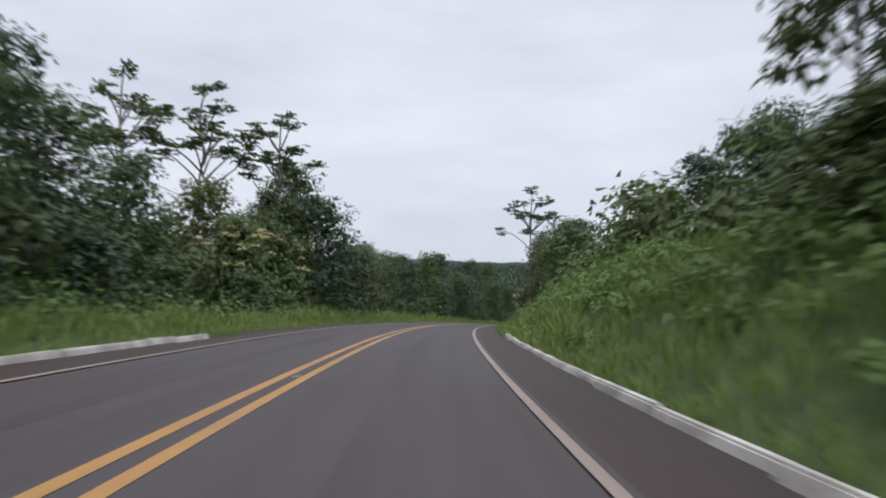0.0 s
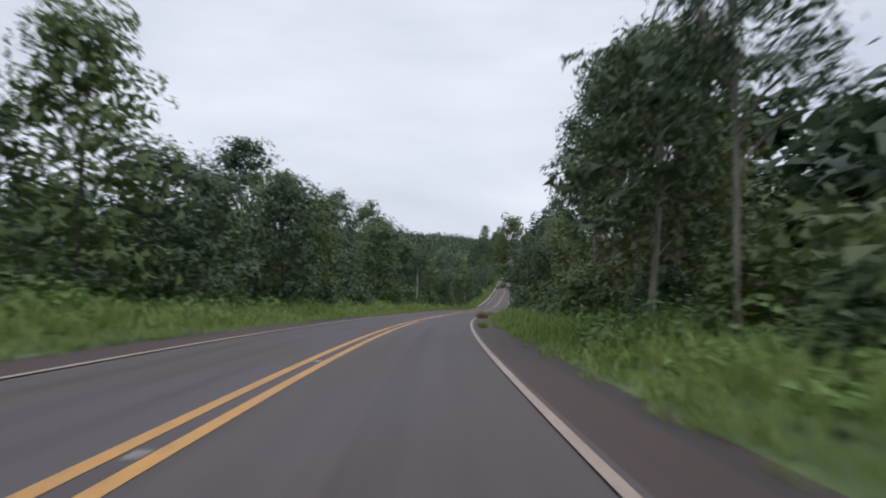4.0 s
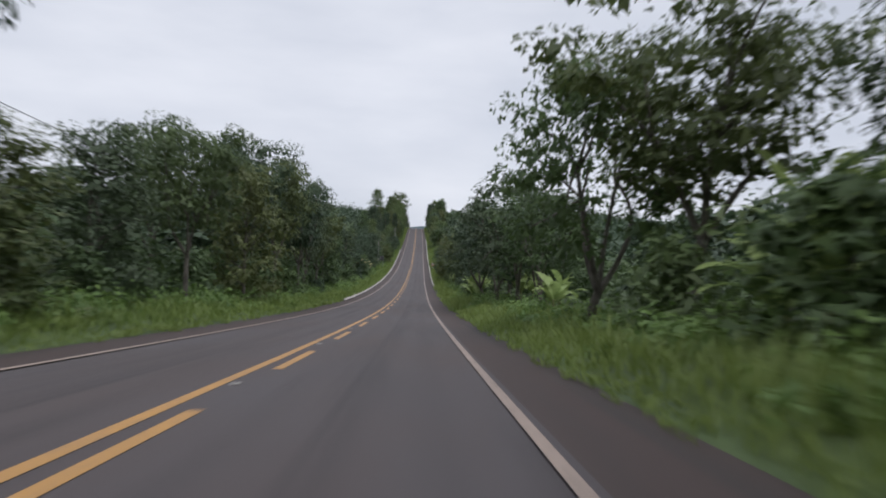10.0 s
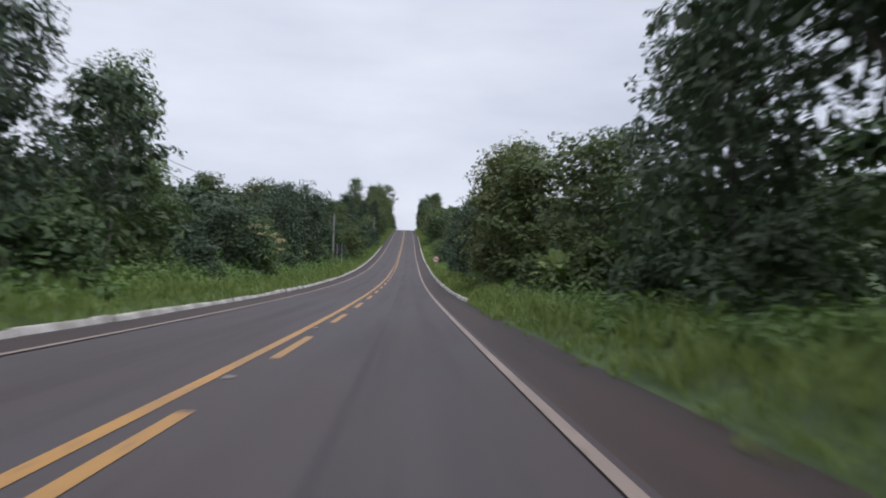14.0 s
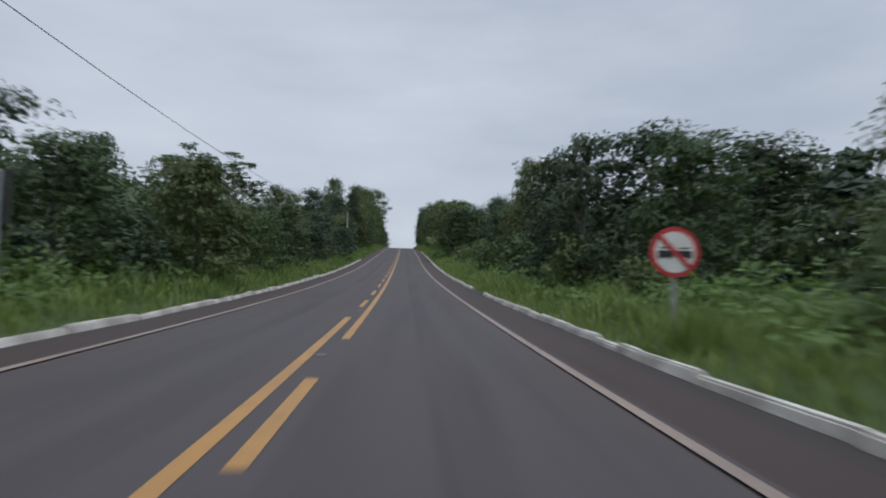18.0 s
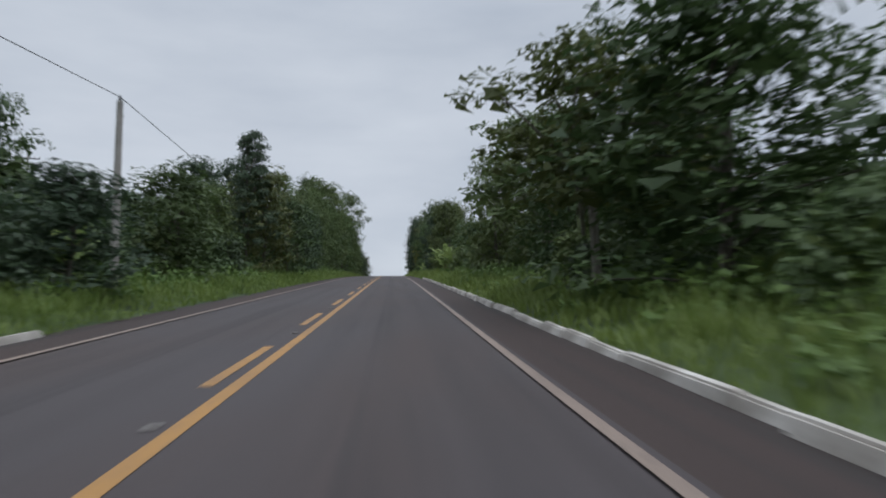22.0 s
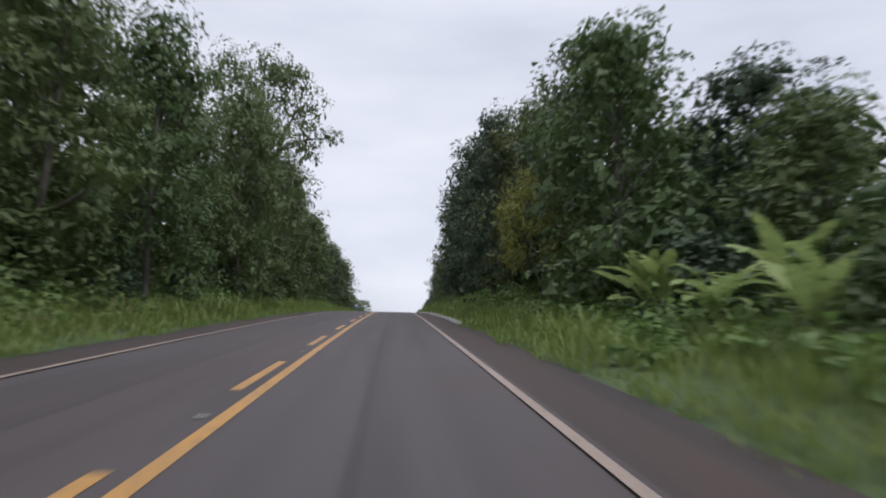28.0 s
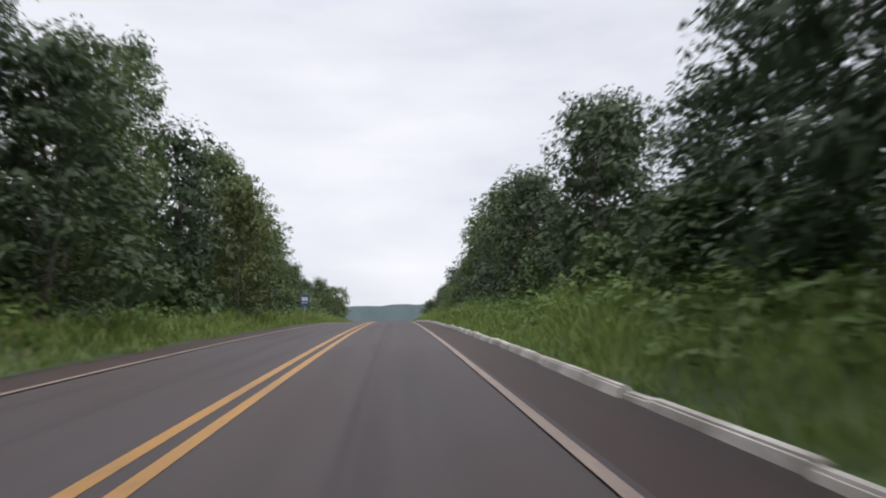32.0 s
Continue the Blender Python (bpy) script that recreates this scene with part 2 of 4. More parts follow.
M_SIGN_WHITE = mottled("white_sheeting", (0.62, 0.60, 0.56), (0.74, 0.73, 0.70), 3.0, 0.5, 0.05)
M_SIGN_RED = mottled("red_sheeting", (0.42, 0.035, 0.04), (0.52, 0.05, 0.05), 3.0, 0.5, 0.05)
M_SIGN_BLACK = mottled("black_sheeting", (0.02, 0.02, 0.022), (0.035, 0.035, 0.04), 3.0, 0.5, 0.05)
M_SIGN_BLUE = mottled("blue_sheeting", (0.03, 0.08, 0.26), (0.05, 0.12, 0.34), 3.0, 0.5, 0.05)
M_PLYWOOD = mottled("dark_board_back", (0.03, 0.03, 0.03), (0.06, 0.058, 0.055), 2.0, 0.9, 0.2)
M_WIRE = mottled("wire", (0.05, 0.05, 0.05), (0.09, 0.09, 0.09), 2.0, 0.6, 0.1)
# the bluish haze of distance is mixed into this base colour
M_HILL = mottled("hazy_distant_woods", (0.15, 0.20, 0.225), (0.20, 0.25, 0.275), 0.012, 1.0, 0.0, 9.0)

# ---- the road's line: heading to the left and grade, every 20 m ----
KNOTS = np.arange(-20.0, 901.0, 20.0)
HEADING = (2.68, 0.72, -1.54, -4.15, -6.49, -8.38, -10.27, -12.22, -13.91, -15.48, -16.84, -17.63, -17.93, -17.73, -17.74, -17.69, -17.78,
           -17.83, -17.77, -17.76, -17.86, -17.91, -17.82, -17.61, -17.68, -17.82, -17.86, -17.75, -17.68, -17.62, -17.48, -17.27, -17.3,
           -17.52, -17.61, -17.73, -17.96, -18.02, -17.94, -17.86, -17.78, -17.7, -17.62, -17.54, -17.46, -17.39, -17.32)
GRADE = (-0.0527, -0.0553, -0.0578, -0.0682, -0.0738, -0.0742, -0.077, -0.0828, -0.0858, -0.0821, -0.079, -0.0832, -0.0849, -0.0848,
           -0.0772, -0.0664, -0.0514, -0.0365, -0.0254, -0.0153, -0.0017, 0.0154, 0.0299, 0.0418, 0.053, 0.064, 0.073, 0.0733, 0.0715,
           0.0686, 0.0652, 0.0617, 0.0571, 0.0525, 0.0453, 0.036, 0.0259, 0.0167, 0.0086, 0.0009, -0.0067, -0.0141, -0.0214, -0.0287,
           -0.0359, -0.0431, -0.0491)
S_LINE = np.arange(-1500.0, 4001.0, 2.0)
_head = np.radians(np.interp(S_LINE, KNOTS, HEADING))
_grade = np.where(S_LINE < -200, 0.0, np.where(S_LINE > 900, np.interp(S_LINE, (900, 1150, 1300), (-0.0491, -0.05, 0.0)), np.interp(S_LINE, KNOTS, GRADE)))


def _run(a):
    total = np.concatenate([[0.0], np.cumsum((a[1:] + a[:-1]) * 1.0)])
    return total - np.interp(0.0, S_LINE, total)


LINE_X, LINE_Y, LINE_Z = _run(-np.sin(_head)), _run(np.cos(_head)), _run(_grade)


def on_road(s, off, up=0.0):
    """World places from metres along the road, metres to the right of its middle and metres above it (arrays or numbers)."""
    h = np.interp(s, S_LINE, _head)
    x = np.interp(s, S_LINE, LINE_X) + np.cos(h) * off
    y = np.interp(s, S_LINE, LINE_Y) + np.sin(h) * off
    z = np.interp(s, S_LINE, LINE_Z) + up
    return np.stack(np.broadcast_arrays(x, y, z), -1)


def heading(s):
    return float(np.interp(s, S_LINE, _head))


def ease(v, a, b):
    k = np.clip((np.asarray(v, float) - a) / (b - a), 0, 1)
    return k * k * (3 - 2 * k)


def bank(s, off):
    """How far the ground beside the road lies above the road."""
    s, off = np.broadcast_arrays(np.asarray(s, float), np.asarray(off, float))
    out = np.abs(off)
    low = -0.05 + 0.12 * ease(out, 5.1, 6.5) + 0.25 * ease(out, 7, 14) + 0.12 * np.sin(s * 0.21 + off * 0.3) * ease(out, 5.5, 9)
    right_cut = 3.0 * ease(out, 5.3, 10.5) * (1 - ease(s, 43, 69)) * (off > 0)
    far_cut = 0.9 * ease(out, 5.3, 9.5) * ease(s, 629, 653) * (1 - ease(s, 772, 842)) * (off > 0)
    left_rise = 0.5 * ease(out, 6, 12) * ease(s, 321, 374) * (off < 0)
    behind = 4.5 * ease(out, 17, 60) * (1 - ease(s, 842, 942))
    return low + right_cut + far_cut + left_rise + behind - 12 * ease(s, 1000, 1600)


# ---- mesh helpers ----
def mesh_of(name, verts, faces, mat, smooth=False):
    """A mesh from arrays: verts n x 3, faces m x k (all of one size)."""
    verts, faces = np.asarray(verts, np.float32), np.asarray(faces, np.int32)
    me = bpy.data.meshes.new(name)
    m, k = faces.shape
    me.vertices.add(len(verts))
    me.vertices.foreach_set("co", verts.ravel())
    me.loops.add(m * k)
    me.loops.foreach_set("vertex_index", faces.ravel())
    me.polygons.add(m)
    me.polygons.foreach_set("loop_start", np.arange(0, m * k, k, dtype=np.int32))
    if smooth:
        me.polygons.foreach_set("use_smooth", np.ones(m, bool))
    me.materials.append(mat)
    me.update(calc_edges=True)
    return me


def part_of(name, me, parent, label=""):
    ob = new(name, me)
    ob.parent = parent
    return tagged(ob, label)


def grid_faces(rows, cols):
    a = (np.arange(rows - 1)[:, None] * cols + np.arange(cols - 1)[None]).ravel()
    return np.stack([a, a + 1, a + cols + 1, a + cols], 1)


def lane_coords(me, across, along):
    a = me.attributes.new("lane", "FLOAT_VECTOR", "POINT")
    a.data.foreach_set("vector", np.stack([across, along, along * 0], -1).astype(np.float32).ravel())


def strip(name, s, offs, ups, mat, smooth=True):
    """A ribbon along the road: s values, offsets and heights across it."""
    s, offs = np.asarray(s, float), np.asarray(offs, float)
    ss, oo = np.meshgrid(s, offs, indexing="ij")
    uu = np.broadcast_to(np.asarray(ups, float), ss.shape)
    me = mesh_of(name, on_road(ss.ravel(), oo.ravel(), uu.ravel()), grid_faces(len(s), len(offs)), mat, smooth)
    lane_coords(me, oo.ravel(), ss.ravel())
    return me


# ---- ground, road, lines ----
g_s = np.concatenate([np.arange(-1500, -60, 120.0), np.arange(-60, 960, 5.0), np.arange(960, 1400, 40.0), np.arange(1400, 4001, 130.0)])
g_o = np.array([-2600, -1100, -450, -250, -140, -80, -50, -35, -25, -18, -14, -12, -10, -8.5, -7, -6, -5.4, -5.0, -3.0, 0, 3.0, 5.0, 5.4, 6, 7, 8.5, 10,
                12, 14, 18, 25, 35, 50, 80, 140, 250, 450, 1100, 2600])
gs, go = np.meshgrid(g_s, g_o, indexing="ij")
wide = 1 + ease(gs, 900, 3000) * 5 * (np.abs(go) > 20)
gu = np.where((np.abs(go) <= 5.0) & (gs < 1180), -0.12, bank(gs, go))
ground = new("ground", mesh_of("ground", on_road(gs.ravel(), (go * wide).ravel(), gu.ravel()), grid_faces(len(g_s), len(g_o)), M_SOIL, True))
tagged(ground, "grassy verge and forest floor beside the road", "ground", kind="structure")

r_s = np.concatenate([np.arange(-400, -60, 20.0), np.arange(-60, 1161, 2.5)])
road = new("road", strip("road", r_s, np.linspace(-3.75, 3.75, 9), -0.0 - 0.02 * (np.linspace(-3.75, 3.75, 9) / 3.75) ** 2, M_ROAD))
tagged(road, "worn grey asphalt two-lane road with faint tyre tracks", "road", kind="structure")
for side in (-1, 1):
    offs = np.array([3.75, 4.2, 4.7, 5.25]) * side
    sh = new("shoulder", strip("shoulder", r_s, offs, [-0.022, -0.035, -0.045, -0.06], M_SHOULDER))
    tagged(sh, "reddish brown asphalt road shoulder", "shoulder", kind="structure")


def line_part(name, s0, s1, off, width, mat, parent, label=""):
    n = max(2, int((s1 - s0) / 2.0) + 1)
    return part_of(name, strip(name, np.linspace(s0, s1, n), (off - width / 2, off + width / 2), 0.006, mat), parent, label)


EDGE, MID = 3.57, 0.185
for off in (-EDGE, EDGE):
    line_part("edge_line", -400, 1150, off, 0.135, M_WHITE, road, "worn white edge line")
line_part("yellow_line", -400, 419.3, -MID, 0.16, M_YELLOW, road, "solid yellow centre line")
line_part("yellow_line", -400, 136.0, MID, 0.16, M_YELLOW, road, "solid yellow centre line")
line_part("yellow_line", 414.0, 1150, MID, 0.16, M_YELLOW, road, "solid yellow centre line")
line_part("yellow_line", 666.8, 1150, -MID + 0.02, 0.16, M_YELLOW, road, "solid yellow centre line")
PACE = 7.85
for k in range(18, 53):
    line_part("yellow_dash", 1.29 + PACE * k - 3.75, 1.29 + PACE * k, MID, 0.16, M_YELLOW, road)
for k in range(54, 85):
    line_part("yellow_dash", 3.33 + PACE * k - 3.75, 3.33 + PACE * k, -MID + 0.045, 0.15, M_YELLOW, road)

# ---- plants ----
rng = np.random.default_rng(7)


def unit(v):
    return v / (np.linalg.norm(v, axis=1, keepdims=True) + 1e-9)


def leaf_cards(centres, outward, length, width, r, droop=0.3, fold=0.2, along=False):
    """Small pointed leaves; they face outward and up, or point along."""
    n = len(centres)
    if along:
        d = unit(outward + r.normal(0, 0.1, (n, 3)))
        face = r.normal(0, 0.3, (n, 3)) + (0, 0, 1.0)
    else:
        face = unit(outward) * 0.9 + r.normal(0, 0.38, (n, 3)) + (0, 0, 0.5)
        d = r.normal(0, 1.0, (n, 3)) + outward * 0.6 - (0, 0, droop)
    side = unit(np.cross(d, face))
    up = unit(face)
    d = unit(np.cross(up, side)) * -1.0
    L = (length * r.uniform(0.65, 1.35, n))[:, None]
    Wd = (width * r.uniform(0.7, 1.3, n))[:, None]
    a = centres - d * L * 0.42 - side * Wd * 0.5 + up * Wd * fold
    b = centres - d * L * 0.25 + side * Wd * 0.5 + up * Wd * fold
    c = centres + d * L * 0.58 - up * L * 0.08
    v = np.stack([a, b, c], 1).reshape(-1, 3)
    f = np.arange(n * 3).reshape(-1, 3)
    return v, f


def join(lists):
    vs, fs, k = [], [], 0
    for v, f in lists:
        vs.append(v)
        fs.append(f + k)
        k += len(v)
    return np.concatenate(vs), np.concatenate(fs)


def tube(points, radii, sides=6):
    points = np.asarray(points, float)
    rings = []
    for i, p in enumerate(points):
        q = points[min(i + 1, len(points) - 1)] - points[max(i - 1, 0)]
        q = q / (np.linalg.norm(q) + 1e-9)
        x = np.cross(q, (0.31, 0.9, 0.1))
        x /= np.linalg.norm(x)
        y = np.cross(q, x)
        a = np.linspace(0, 2 * np.pi, sides, endpoint=False)[:, None]
        rings.append(p + radii[i] * (np.cos(a) * x + np.sin(a) * y))
    v = np.concatenate(rings)
    f = []
    for i in range(len(points) - 1):
        for j in range(sides):
            k = (j + 1) % sides
            f.append((i * sides + j, i * sides + k, (i + 1) * sides + k, (i + 1) * sides + j))
    return v, np.array(f)


def clump_leaves(centre, size, n, length, width, r, shell=0.55, droop=0.3):
    u = r.normal(0, 1, (n, 3))
    u /= np.linalg.norm(u, axis=1, keepdims=True)
    u[:, 2] = np.where(u[:, 2] < -0.35, -u[:, 2] * 0.6, u[:, 2])
    rad = shell + (1 - shell) * r.uniform(0, 1, n) ** 0.7
    rad *= 1 + 0.22 * r.normal(0, 1, n)
    return leaf_cards(np.asarray(centre) + u * rad[:, None] * np.asarray(size), u, length, width, r, droop)


def bough_leaves(centre, size, flat, n, leaf, r):
    """One bough: rounded sprays of leaves over a dome, and larger leaves added inside to block the sky."""
    sprays = 11
    az, el = np.arange(sprays) * 2.4 + r.uniform(0, 6.28), np.arcsin(r.uniform(-0.3, 0.98, sprays))
    hub = np.stack([np.cos(az) * np.cos(el), np.sin(az) * np.cos(el), np.sin(el) * flat], 1)
    hub *= (size * r.uniform(0.62, 1.0, sprays))[:, None]
    which = np.arange(n) % sprays
    girth = (size * r.uniform(0.3, 0.5, sprays))[which][:, None]
    u = unit(r.normal(0, 1, (n, 3)) + unit(hub)[which] * 0.9 + (0, 0, 0.35))
    at = hub[which] + u * girth * r.uniform(0.72, 1.12, (n, 1)) * (1, 1, 0.62)
    out = u * 0.7 + unit(hub)[which] * 0.3 + (0, 0, 0.3)
    got = [leaf_cards(np.asarray(centre) + at, out, *leaf, r, 0.5)]
    m = max(10, n // 5)
    w = r.normal(0, 1, (m, 3)) * (size * 0.4, size * 0.4, size * 0.32 * flat)
    got.append(leaf_cards(np.asarray(centre) + w - (0, 0, size * 0.08), w + (0, 0, 0.05), leaf[0] * 1.9, leaf[1] * 2.2, r, 0.1))
    return join(got)


def limb(a, b, r0, r1, r, bend=0.06, n=4):
    a, b = np.asarray(a, float), np.asarray(b, float)
    k = np.linspace(0, 1, n)[:, None]
    pts = a + (b - a) * k
    off = r.normal(0, 1, 3) * np.linalg.norm(b - a) * bend
    pts += off * np.sin(k * np.pi)
    pts[:, 2] += 0.05 * np.linalg.norm(b - a) * np.sin(k[:, 0] * np.pi)
    return tube(pts, np.linspace(r0, r1, n), 5 if r0 > 0.09 else 4)


# For a plant 10 m high: where the crown starts, its radius, clumps, leaves a clump, leaf size, clump size and flatness, trunk radius
KINDS = {
    "broad": dict(low=0.07, rad=2.75, clumps=33, leaves=138, leaf=(0.28, 0.155), size=1.32, flat=0.72, trunk=0.17),
    "airy": dict(low=0.33, rad=2.5, clumps=30, leaves=110, leaf=(0.27, 0.14), size=1.05, flat=0.6, trunk=0.13),
    "slim": dict(low=0.36, rad=1.9, clumps=50, leaves=62, leaf=(0.36, 0.105), size=0.7, flat=1.0, trunk=0.075),
    "layered": dict(low=0.46, rad=4.1, clumps=36, leaves=140, leaf=(0.27, 0.15), size=1.45, flat=0.4, trunk=0.18),
    "forked": dict(low=0.3, rad=4.2, clumps=38, leaves=136, leaf=(0.26, 0.15), size=1.35, flat=0.55, trunk=0.19),
    "bush": dict(low=0.0, rad=5.0, clumps=24, leaves=46, leaf=(1.0, 0.66), size=2.2, flat=0.8, trunk=0.16),
    "mound": dict(low=0.0, rad=4.6, clumps=50, leaves=80, leaf=(0.55, 0.45), size=1.7, flat=0.8, trunk=0.2),
    "feathery": dict(low=0.22, rad=2.4, clumps=56, leaves=60, leaf=(0.5, 0.12), size=0.7, flat=0.5, trunk=0.13),
    "far": dict(low=0.03, rad=3.4, clumps=26, leaves=24, leaf=(0.98, 0.7), size=1.15, flat=0.75, trunk=0.2),
}
CORED = {"mound": 20, "bush": 6}
BOUGHS = ("broad", "airy", "layered", "forked")
LEAF = {"dark": M_LEAF_DARK, "mid": M_LEAF_MID, "light": M_LEAF_LIGHT, "blue": M_LEAF_BLUE, "yellow": M_LEAF_YELLOW, "olive": M_LEAF_OLIVE}


def plant_meshes(kind, seed, tall=0):
    k, r = dict(KINDS[kind]), np.random.default_rng(seed)
    if tall:
        # a tall tree has more leaves, not larger ones
        more, size, leaf = ((1.4, 0.9, 0.8), (2.1, 0.77, 0.62))[tall - 1]
        k["clumps"], k["size"], k["leaf"] = int(k["clumps"] * more), k["size"] * size, (k["leaf"][0] * leaf, k["leaf"][1] * leaf)
        k["leaves"] = int(k["leaves"] * 1.15)
    H = 10.0
    top = np.array([r.normal(0, 0.4), r.normal(0, 0.4), H * (0.78 if kind == "layered" else 0.86)])
    forks = []
    if kind in ("layered", "forked"):
        # a short bole that parts into leaning stems
        split = np.array([r.normal(0, 0.15), r.normal(0, 0.15), H * (0.3 if kind == "layered" else 0.16)])
        wood = [limb((0, 0, -0.6), split, k["trunk"] * 1.2, k["trunk"], r, 0.04, 4)]
        for q in range(4):
            a = q * 1.57 + r.uniform(-0.4, 0.4)
            forks.append(np.array([math.cos(a) * k["rad"] * 0.36, math.sin(a) * k["rad"] * 0.36, H * r.uniform(0.5, 0.62)]))
            wood.append(limb(split - (0, 0, 0.1), forks[-1], k["trunk"] * 0.72, k["trunk"] * 0.4, r, 0.1, 6))
    else:
        wood = [limb((0, 0, -0.6), top, k["trunk"], k["trunk"] * 0.25, r, 0.03, 7)]
    leaves = []
    for i in range(k["clumps"]):
        u = (i + 0.5) / k["clumps"]
        z = k["low"] + (0.97 - k["low"]) * u ** 0.85
        prof = math.sin(math.pi * min(1.0, 0.22 + 0.78 * ((z - k["low"]) / (1 - k["low"])) ** 0.9)) ** 0.6 if kind not in ("bush", "mound") else max(0.05, math.cos(z * 1.45)) ** 0.6
        if kind == "forked":
            prof = math.sin(math.pi * (0.24 + 0.62 * (z - k["low"]) / (1 - k["low"]))) ** 0.7
        if kind == "layered":
            prof = 0.35 + 0.65 * ((z - k["low"]) / (1 - k["low"])) ** 0.5
        if kind == "feathery":
            prof = 1.05 - 0.85 * (z - k["low"]) / (1 - k["low"])
        a = i * 2.399 + r.uniform(-0.5, 0.5)
        d = k["rad"] * prof * r.uniform(0.42, 1.0) * (1.22 if kind in BOUGHS and r.uniform() < 0.2 else 1.0)
        c = np.array([math.cos(a) * d, math.sin(a) * d, z * H * r.uniform(0.94, 1.0)])
        sz = k["size"] * r.uniform(0.7, 1.25)
        flat = k["flat"] * r.uniform(0.6, 1.15)
        if kind in CORED and i % max(1, k["clumps"] // CORED[kind]) == 0:
            # leaves added within the crown to block the sky behind it
            leaves.append(clump_leaves(c * (0.5, 0.5, 0.94), (sz * 0.75, sz * 0.75, sz * 0.6), 17, sz * 0.40, sz * 0.36, r, 0.2))
        if kind in BOUGHS:
            leaves.append(bough_leaves(c, sz, flat, k["leaves"], k["leaf"], r))
        else:
            leaves.append(clump_leaves(c, (sz, sz, sz * k["flat"]), k["leaves"], *k["leaf"], r))
        if i % (5 if tall else 3) == 0 and kind not in ("bush", "mound"):
            start = np.array([top[0], top[1], 0]) * (c[2] * 0.7 / H) + (0, 0, c[2] * 0.72)
            if forks:
                start = min(forks, key=lambda p: float(np.hypot(p[0] - c[0], p[1] - c[1]))) * 0.98
            wood.append(limb(start, c, k["trunk"] * 0.4, 0.03, r))
    lv, lf = join(leaves)
    wv, wf = join(wood)
    return mesh_of("trunk", wv, wf, M_PALE_BARK if kind in ("slim", "airy") else M_BARK, True), (lv, lf)


def umbrella_meshes(seed):
    """Tall bare stems that fork into candelabra arms, each with a whorl of big lobed leaves."""
    r = np.random.default_rng(seed)
    wood, leaves = [limb((0, 0, -0.6), (0.3, 0.1, 6.8), 0.07, 0.05, r, 0.03, 6)], []
    tips = [np.array((0.3, 0.1, 9.6))]
    wood.append(limb((0.3, 0.1, 6.6), tips[0], 0.07, 0.03, r, 0.04))
    for i in range(13):
        a = i * 2.4
        h = r.uniform(6.3, 9.4)
        d = r.uniform(0.9, 2.3) * (1.25 - 0.6 * (h - 6.3) / 3.1)
        tip = np.array((0.3 + math.cos(a) * d, 0.1 + math.sin(a) * d, h))
        wood.append(limb((0.3, 0.1, h - 1.3), tip, 0.05, 0.025, r, 0.08))
        tips.append(tip)
    for tip in tips:
        for j in range(11):
            a = r.uniform(0, 6.28)
            reach = r.uniform(0.15, 0.6)
            hub = tip + (math.cos(a) * reach, math.sin(a) * reach, r.uniform(-0.25, 0.25))
            lobes = 9
            la = np.arange(lobes) * 6.283 / lobes + r.uniform(0, 1)
            d = np.stack([np.cos(la), np.sin(la), np.full(lobes, -0.55)], 1)
            tilt = r.normal(0, 0.42, 3)
            d = d + tilt * (1, 1, 0.6)
            leaves.append(leaf_cards(hub + d * 0.2, d, 0.44, 0.15, r, 0.0, 0.12, along=True))
    lv, lf = join(leaves)
    wv, wf = join(wood)
    return mesh_of("trunk", wv, wf, M_PALE_BARK, True), (lv, lf)


TEMPLATES = {}
NAMES = {
    "broad": ("tree", "{0} broadleaf tree with dense {1} foliage at the forest edge"),
    "airy": ("tree", "{0} tree with an open airy {1} crown"),
    "slim": ("tree", "{0} slender tree with drooping narrow {1} leaves"),
    "layered": ("tree", "{0} spreading tree with flat layered {1} crown"),
    "forked": ("tree", "{0} spreading tree with forked leaning stems and {1} crown"),
    "mound": ("bush", "rounded vine-covered {1} thicket beside the verge"),
    "bush": ("bush", "leafy {1} bush at the foot of the trees"),
    "feathery": ("tree", "{0} pointed tree with feathery {1} foliage"),
    "umbrella": ("tree", "{0} slender tree with whorls of big lobed {1} leaves"),
}
SHADE = {"dark": "dark green", "mid": "mid-green", "light": "bright green", "blue": "grey-green", "yellow": "yellow-green", "olive": "olive-green"}


def plant(kind, variant, leaf, s, off, height, girth=1.0, turn=0.0, up=None):
    """Stands one plant beside the road; the first of its sort is built, the others are copies."""
    key = (kind, variant, leaf, 2 if height > 17 else 1 if height > 11.5 else 0)
    if up is None:
        up = float(bank(s, off))
    x, y, z = on_road(s, off, up)
    k = height / 10.0
    m = Matrix.Translation((x, y, z)) @ Matrix.Rotation(turn, 4, "Z") @ Matrix.Diagonal((k * girth, k * girth, k, 1))
    if key not in TEMPLATES:
        seed = 11 * variant + len(kind)
        trunk, (lv, lf) = umbrella_meshes(seed) if kind == "umbrella" else plant_meshes(kind, seed, key[3])
        name, label = NAMES[kind]
        label = label.format("tall" if key[3] else "medium-high", SHADE[leaf])
        ob = tagged(new(name), label, name, "roadside " + name + "s")
        part_of("trunk", trunk, ob)
        part_of("crown", mesh_of("crown", lv, lf, LEAF[leaf]), ob)
        ob.matrix_basis = m
        # the copies take the pose alone
        TEMPLATES[key] = (ob, m.copy())
        return ob
    src, _ = TEMPLATES[key]
    keep = src.matrix_basis.copy()
    src.matrix_basis = Matrix.Identity(4)
    ob = copy_thing(src, m)
    src.matrix_basis = keep
    return ob


